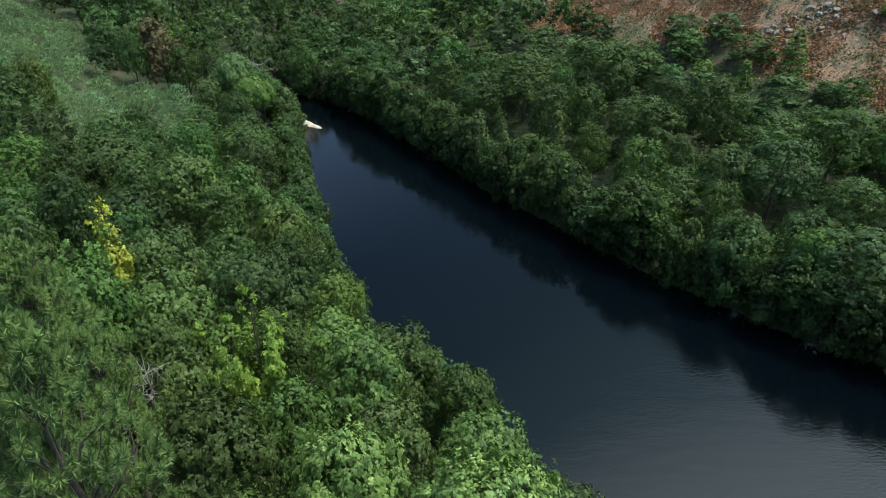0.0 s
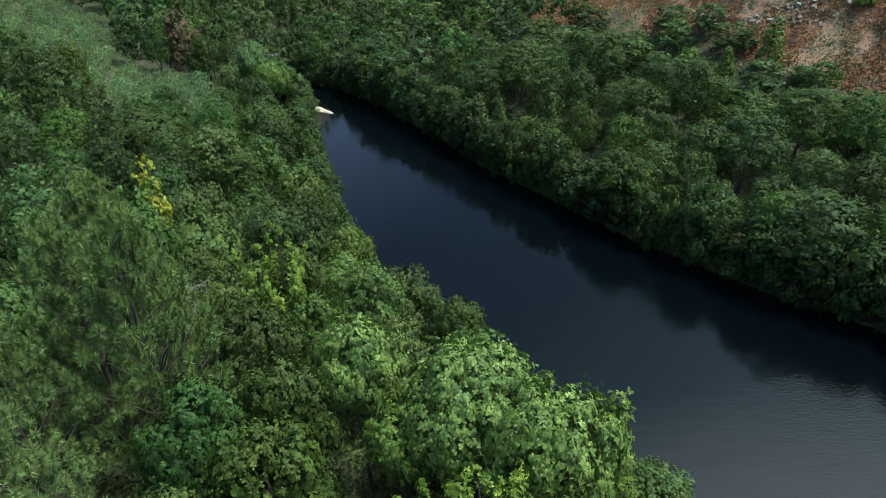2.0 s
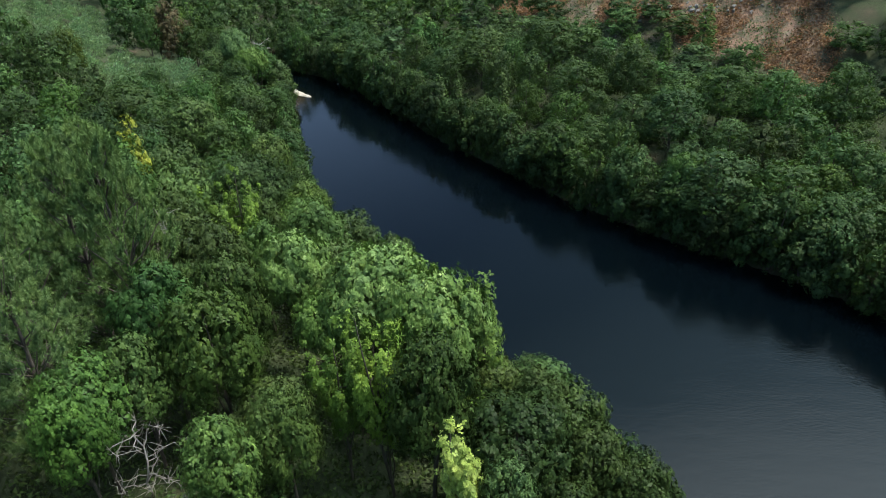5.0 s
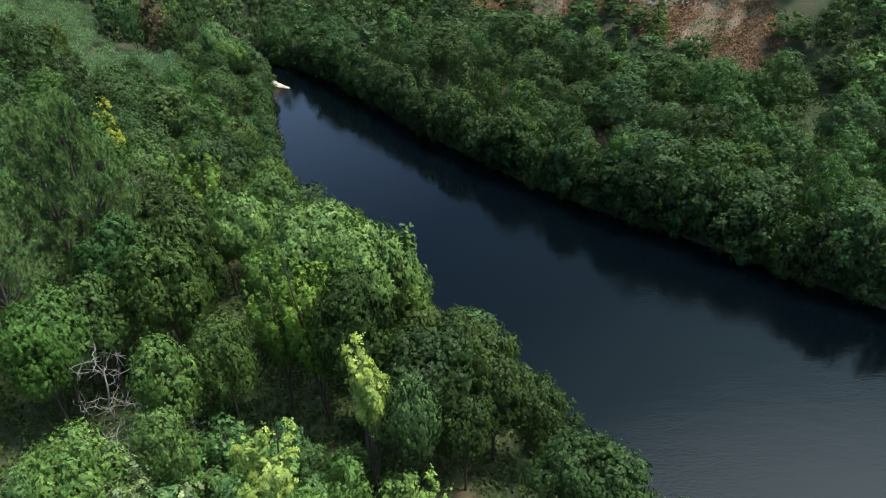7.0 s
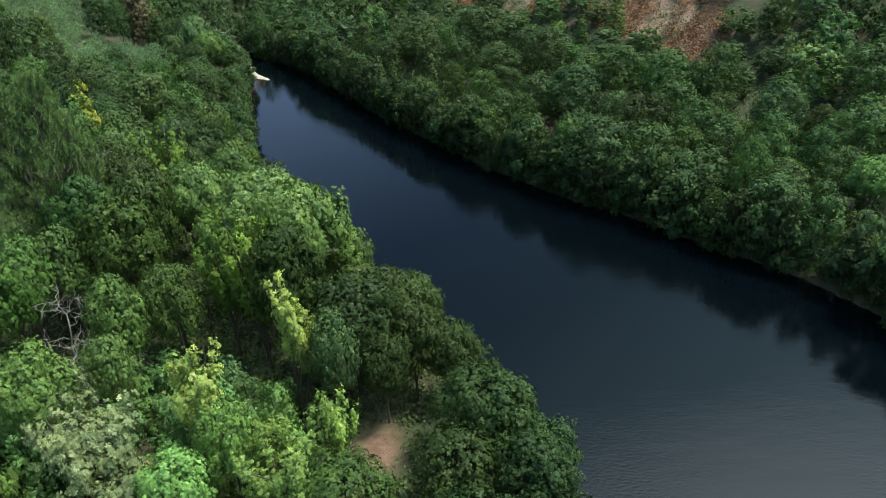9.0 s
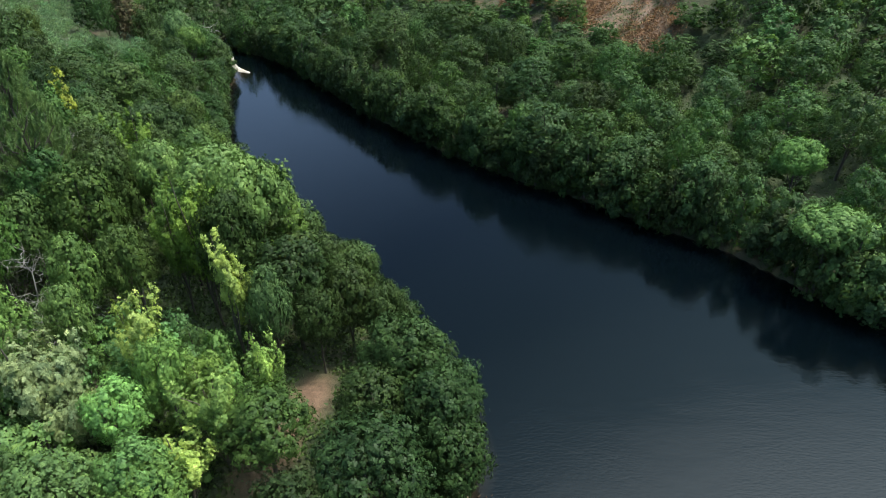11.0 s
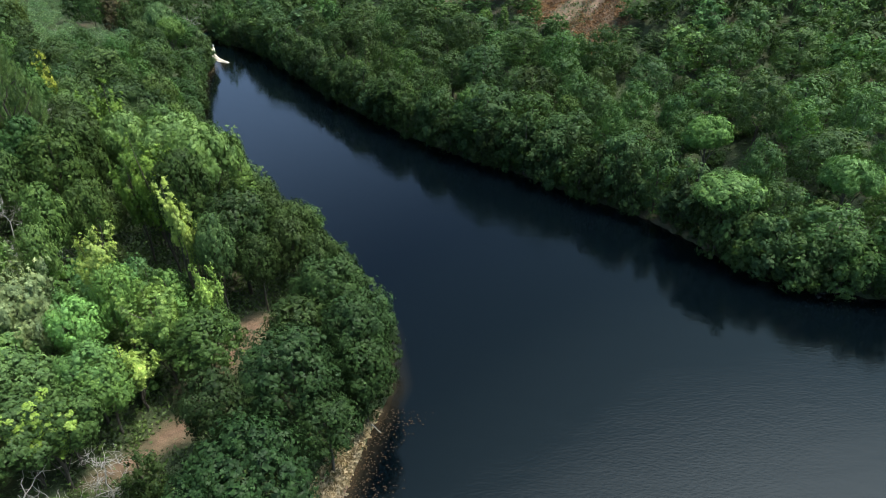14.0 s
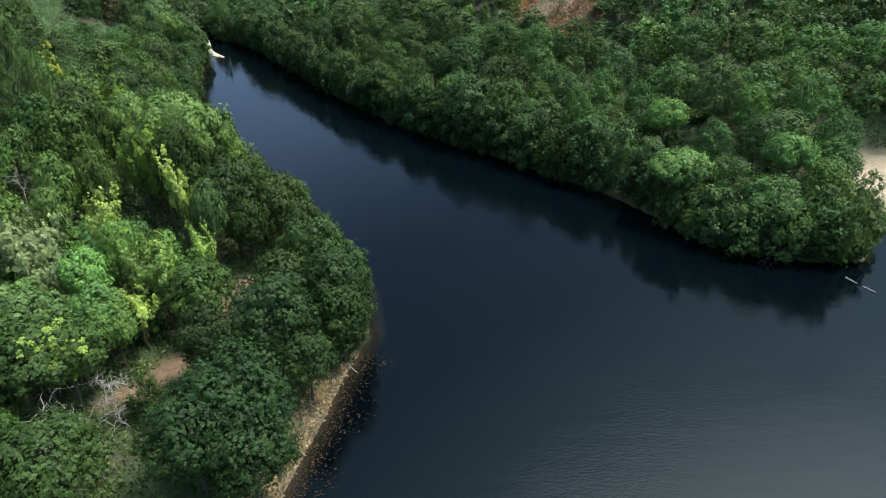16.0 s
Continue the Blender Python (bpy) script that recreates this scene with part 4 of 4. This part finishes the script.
def tussocks(rows, seed, blades=420):
    """Feathery shrubs whose long shoots all lean down the slope."""
    rng = np.random.default_rng(seed)
    vs = []
    for x, y, h, w, tint in rows:
        n = int(blades * (w / 2.2) ** 2)
        a, r = rng.uniform(0, 6.28, n), w * np.sqrt(rng.uniform(0, 1, n))
        dome = np.sqrt(np.clip(1 - (r / w) ** 2, 0, 1))
        root = np.stack([x + r * np.cos(a), y + r * np.sin(a), ground_z(x, y) + 0.75 * h * dome * rng.uniform(0.55, 1.0, n)], 1)
        way = unit(np.stack([0.25 * np.cos(a) + 0.45, 0.25 * np.sin(a) - 0.30, 0.75 + 0 * a], 1) + rng.normal(0, 0.28, (n, 3)))
        b = unit(np.cross(way, rng.normal(0, 1, (n, 3))))
        ln = rng.uniform(0.3, 0.65, (n, 1))
        wd = rng.uniform(0.04, 0.08, (n, 1))
        vs.append(np.stack([root - b * wd, root + b * wd, root + way * ln], 1).reshape(-1, 3))
    v = np.concatenate(vs)
    ob = new("scrub", mesh_of("scrub", v, np.arange(len(v)).reshape(-1, 3), GREY_LEAF))
    ob.color = (3.4, 3.8, 4.2, 1)
    return tagged(ob, "pale grey-green feathery scrub on the slope", "scrub", kind="stuff")


tussocks(heath, 34, 260)
woodland("scrub", "pale grey-green leafy scrub on the slope", [(x, y, 0.85 * h, w, (2.3 * t[0], 2.2 * t[1], 2.9 * t[2])) for x, y, h, w, t in heath], 36, 330, 0.17, LEAF_FAR, 20)

# ---- undergrowth and small ground cover ----


def scatter(rng, count, xr, yr, ok):
    x, y = rng.uniform(*xr, count), rng.uniform(*yr, count)
    keep = ok(x, y)
    return x[keep], y[keep]


def cover(name, label, category, seed, x, y, material, leaf, low, high, per, spread, flat=0.4):
    """Low leafy tufts on the ground, as one mesh."""
    rng = np.random.default_rng(seed)
    n = len(x)
    px, py = np.repeat(x, per) + rng.normal(0, spread, n * per), np.repeat(y, per) + rng.normal(0, spread, n * per)
    pz = height(px, py) + rng.uniform(low, high, n * per) * np.repeat(rng.uniform(0.4, 1.0, n), per)
    normals = rng.normal(0, 0.6, (n * per, 3)) + np.array([0, 0, flat])
    v, f = leaves(rng, np.stack([px, py, pz], 1), normals, leaf, leaf * 0.7, True)
    return tagged(new(name, mesh_of(name, v, f, material)), label, category, kind="stuff")


urng = np.random.default_rng(51)
ux, uy = scatter(urng, 17000, (-35, 26), (-34, 60), lambda x, y: (inland_left(x, y) > 1.2) & (inland_left(x, y) < 45) & (trodden(x, y) < 0.15))
cover("undergrowth", "dark green bramble and fern undergrowth", "undergrowth", 52, ux, uy, LEAF, 0.3, 0.05, 1.0, 9, 0.4)
ux, uy = scatter(urng, 9000, (-10, 100), (4, 100), lambda x, y: (inland_right(x, y) > 0.8) & (inland_right(x, y) < 36) & (cleared(x, y) < 0.4) & (trodden(x, y) < 0.15))
cover("undergrowth", "dark green bramble and fern undergrowth", "undergrowth", 53, ux, uy, LEAF, 0.34, 0.05, 0.9, 7, 0.45)
ux, uy = scatter(urng, 30000, (-8, 70), (60, 125), lambda x, y: (cleared(x, y) > 0.3) & (noise_field(x, y) > -0.5))
cover("bracken", "dry rust-red bracken on the cleared hillside", "bracken", 54, ux, uy, BRACKEN, 0.3, 0.0, 0.45, 12, 0.45, 0.8)
ux, uy = scatter(urng, 8000, (-8, 70), (60, 125), lambda x, y: (cleared(x, y) > 0.1) & (noise_field(x, y) < 0.1))
cover("grass", "low green growth between the bracken", "grass", 55, ux, uy, LEAF, 0.3, 0.0, 0.6, 10, 0.45, 0.8)
ux, uy = scatter(urng, 9000, (18, 26), (-30, -7), lambda x, y: (inland_left(x, y) > 0.15) & (inland_left(x, y) < 1.9))
cover("dry_grass", "straw-coloured dry grass along the river edge", "grass", 56, ux, uy, STRAW, 0.28, 0.0, 0.22, 10, 0.12, 0.1)

# ---- dead trees ----


def dead_tree(x, y, tall, wide, seed, label, lean=(0, 0)):
    rng = np.random.default_rng(seed)
    root = tagged(new("dead_tree"), label, "dead tree", "dead trees")
    root.matrix_basis = pose(x, y, ground_z(x, y) - 0.1, lean[0], lean[1], 0)
    trunk = bent(rng, (0, 0, -0.5), (rng.normal(0, 0.3), rng.normal(0, 0.3), tall), 9, 0.16)
    v, f = tube(trunk, np.linspace(0.085, 0.015, 9), 7)
    new("trunk", mesh_of("trunk", v, f, BARK_PALE, True)).parent = root
    for i in range(18):
        a, k = i * 2.4 + rng.uniform(0, 0.8), int(rng.integers(2, 8))
        tip = trunk[k] + np.array([math.cos(a), math.sin(a), rng.uniform(-0.1, 0.8)]) * wide * rng.uniform(0.55, 1.05)
        limb = bent(rng, trunk[k], tip, 7, 0.16)
        pieces = [tube(limb, np.linspace(0.03, 0.01, 7), 5)]
        for j in range(9):
            q = limb[int(rng.integers(2, 7))]
            pieces.append(tube(bent(rng, q, q + unit(rng.normal(0, 1, 3) + (0, 0, 0.25)) * rng.uniform(0.4, 1.1), 4, 0.06), np.linspace(0.016, 0.006, 4), 3))
        v, f = join(pieces)
        new("branch", mesh_of("branch", v, f, BARK_PALE, True)).parent = root
    return root


dead_tree(-8.6, 4.6, 7.2, 2.3, 901, "bare grey dead tree with tangled twigs", (0, 10))
dead_tree(-6.6, 1.8, 6.5, 2.3, 902, "fallen-over grey dead tree among shrubs", (35, 20))
dead_tree(-5.4, -0.8, 6.0, 2.4, 903, "leaning bare grey tree above shrubs", (-30, 30))
dead_tree(7.0, -19.4, 4.2, 2.2, 904, "wide bare grey dead tree in the scrub", (10, -8))
dead_tree(9.2, -17.6, 4.0, 1.3, 905, "slim bare grey dead tree by the path", (0, 6))
dead_tree(-13.8, 23.0, 10.5, 1.4, 906, "tall slim leafless grey tree in the wood")
dead_tree(-32.0, 108.0, 7.0, 3.0, 907, "bleached dead tree over the gravel bank", (0, 25))
dead_tree(28.5, 47.2, 4.5, 2.0, 908, "bare grey bush at the water's edge", (20, -20))

# ---- sand, rocks, driftwood ----


def stone_material(name, a, b, c):
    m, t, out = mat(name)
    co = t.nodes.new("ShaderNodeTexCoord").outputs["Object"]
    n1, n2 = noise_at(t, 1.6, 6.0, co), noise_at(t, 14.0, 5.0, co)
    r = ramp(t, ((0.3, a), (0.55, b), (0.75, c)))
    t.links.new(n1.outputs["Fac"], r.inputs[0])
    fine = ramp(t, ((0.25, (0.65, 0.65, 0.65)), (0.75, (1.25, 1.25, 1.25))))
    t.links.new(n2.outputs["Fac"], fine.inputs[0])
    p = nd(t, "ShaderNodeBsdfPrincipled", Roughness=0.9)
    t.links.new(mixc(t, "MULTIPLY", 1.0, r.outputs[0], fine.outputs[0]), p.inputs["Base Color"])
    bu = nd(t, "ShaderNodeBump", Strength=0.5, Distance=0.05)
    t.links.new(n2.outputs["Fac"], bu.inputs["Height"])
    t.links.new(bu.outputs[0], p.inputs["Normal"])
    t.links.new(p.outputs[0], out.inputs[0])
    return m


STONE = stone_material("grey_rock", (0.09, 0.085, 0.078), (0.19, 0.18, 0.165), (0.32, 0.305, 0.285))
PALE_STONE = stone_material("white_rock", (0.42, 0.40, 0.36), (0.62, 0.60, 0.56), (0.75, 0.73, 0.70))
SAND = stone_material("white_sand", (0.32, 0.285, 0.23), (0.45, 0.41, 0.345), (0.58, 0.54, 0.47))


def boulder(x, y, size, seed, label, material=STONE, squash=0.7, lift=0.1):
    """A broken block of rock: a lump cut by flat faces."""
    rng = np.random.default_rng(seed)
    bm = bmesh.new()
    bmesh.ops.create_icosphere(bm, subdivisions=2, radius=1.0)
    off = rng.uniform(0, 50, 3)
    cuts = [(Vector(unit(rng.normal(0, 1, 3))), rng.uniform(0.45, 0.8)) for _ in range(9)]
    for v in bm.verts:
        v.co = v.co * (1 + noise.noise(v.co * 1.4 + Vector(off)) * 0.35)
        for way, far in cuts:
            over = v.co.dot(way) - far
            if over > 0:
                v.co -= way * over
        v.co.z *= squash
    me = bpy.data.meshes.new("boulder")
    bm.to_mesh(me)
    bm.free()
    me.materials.append(material)
    ob = tagged(new("boulder", me), label, "rock", "boulders")
    ob.matrix_basis = pose(x, y, max(ground_z(x, y), -0.1) + lift * size, rng.uniform(-25, 25), rng.uniform(-25, 25), rng.uniform(0, 360)) @ Matrix.Diagonal((size, size * rng.uniform(0.45, 0.9), size * rng.uniform(0.6, 1.1), 1))
    return ob


rrng = random.Random(77)
for i in range(70):
    boulder(rrng.gauss(51.0, 3.4), rrng.gauss(86.0, 2.0), rrng.uniform(0.2, 0.75), 1000 + i, "rough grey boulder on the cleared hillside")
for i in range(26):
    boulder(rrng.gauss(39.5, 2.0), rrng.gauss(90.5, 1.2), rrng.uniform(0.2, 0.6), 1140 + i, "rough grey boulder on the cleared hillside")
for i in range(14):
    boulder(rrng.uniform(15, 56), rrng.uniform(80, 98), rrng.uniform(0.15, 0.4), 1060 + i, "small pale stone on the bare slope")
for i in range(7):
    boulder(rrng.gauss(81.6, 1.2), rrng.gauss(14.0, 0.8), rrng.uniform(0.4, 1.0), 1080 + i, "bleached white rock on the bay shore", PALE_STONE, 0.45)


def sand_bar(label, points, seed):
    """A low tongue of sand along a line of (x, y, half width)."""
    rng = np.random.default_rng(seed)
    pts = np.array(points, float)
    k = np.linspace(0, len(pts) - 1, 28)
    line = np.stack([np.interp(k, np.arange(len(pts)), pts[:, j]) for j in range(3)], 1)
    way = unit(np.gradient(line[:, :2], axis=0))
    across = np.stack([-way[:, 1], way[:, 0]], 1)
    u = np.linspace(-1, 1, 9)
    w = line[:, 2:3] * rng.uniform(0.85, 1.15, (28, 1))
    xy = line[:, None, :2] + across[:, None] * (u[None, :, None] * w[:, None])
    z = 0.32 * (1 - u**2)[None] * np.minimum(1, 6 * np.sin(np.linspace(0.02, np.pi - 0.02, 28)))[:, None] - 0.08 + rng.normal(0, 0.015, (28, 9))
    v = np.concatenate([xy, z[:, :, None]], 2).reshape(-1, 3)
    i = (np.arange(27)[:, None] * 9 + np.arange(8)[None]).ravel()
    ob = new("sand_bar", mesh_of("sand_bar", v, np.stack([i, i + 1, i + 10, i + 9], 1), SAND, True))
    return tagged(ob, label, "sand bar", kind="structure")


sand_bar("bright pale sand bar at the river bend", [(-26.0, 107.5, 0.4), (-24.6, 103.0, 0.7), (-23.0, 99.0, 0.5), (-21.2, 95.4, 0.7), (-19.4, 93.0, 0.8), (-17.0, 91.2, 0.25)], 61)


def log(a, b, radius, seed):
    rng = np.random.default_rng(seed)
    v, f = tube(bent(rng, (0, 0, 0), (b[0] - a[0], b[1] - a[1], b[2] - a[2]), 8, 0.05), radius * np.array([0.9, 1, 1, 0.95, 0.9, 0.8, 0.7, 0.5]), 8)
    ob = tagged(new("driftwood", mesh_of("driftwood", v, f, BARK_PALE, True)), "bleached driftwood pole lying in the water", "driftwood", "driftwood")
    ob.matrix_basis = pose(*a)
    return ob


log((72.8, 4.5, 0.03), (73.4, 3.4, 0.05), 0.07, 71)
log((73.7, 2.9, 0.03), (74.3, 1.8, 0.05), 0.07, 72)
log((23.0, -8.0, 0.25), (24.6, -9.4, 0.05), 0.05, 73)

# ---- leaves afloat in the shallows ----
frng = np.random.default_rng(91)
fx, fy = scatter(frng, 9000, (19, 29), (-30, -7), lambda x, y: (inland_left(x, y) < -0.05) & (inland_left(x, y) > -3.2 + 0.8 * np.sin(y)) & (frng.random(len(x)) < np.exp(0.7 * inland_left(x, y))))
v, f = leaves(frng, np.stack([fx, fy, 0 * fx + 0.02], 1), np.tile((0.0, 0.0, 1.0), (len(fx), 1)), 0.15, 0.11, False, 0.0)
v[:, 2] = 0.012 + 0.006 * frng.random(len(v))
tagged(new("floating_leaves", mesh_of("floating_leaves", v, f, FALLEN)), "brown fallen leaves afloat along the shore", "leaves", kind="stuff")
fx, fy = scatter(frng, 260, (58, 70), (3, 12), lambda x, y: (inland_right(x, y) < -0.1) & (inland_right(x, y) > -2.2))
v, f = leaves(frng, np.stack([fx, fy, 0 * fx + 0.02], 1), np.tile((0.0, 0.0, 1.0), (len(fx), 1)), 0.15, 0.11, False, 0.0)
v[:, 2] = 0.012 + 0.006 * frng.random(len(v))
tagged(new("floating_leaves", mesh_of("floating_leaves", v, f, FALLEN)), "dull fallen leaves afloat under the point", "leaves", kind="stuff")
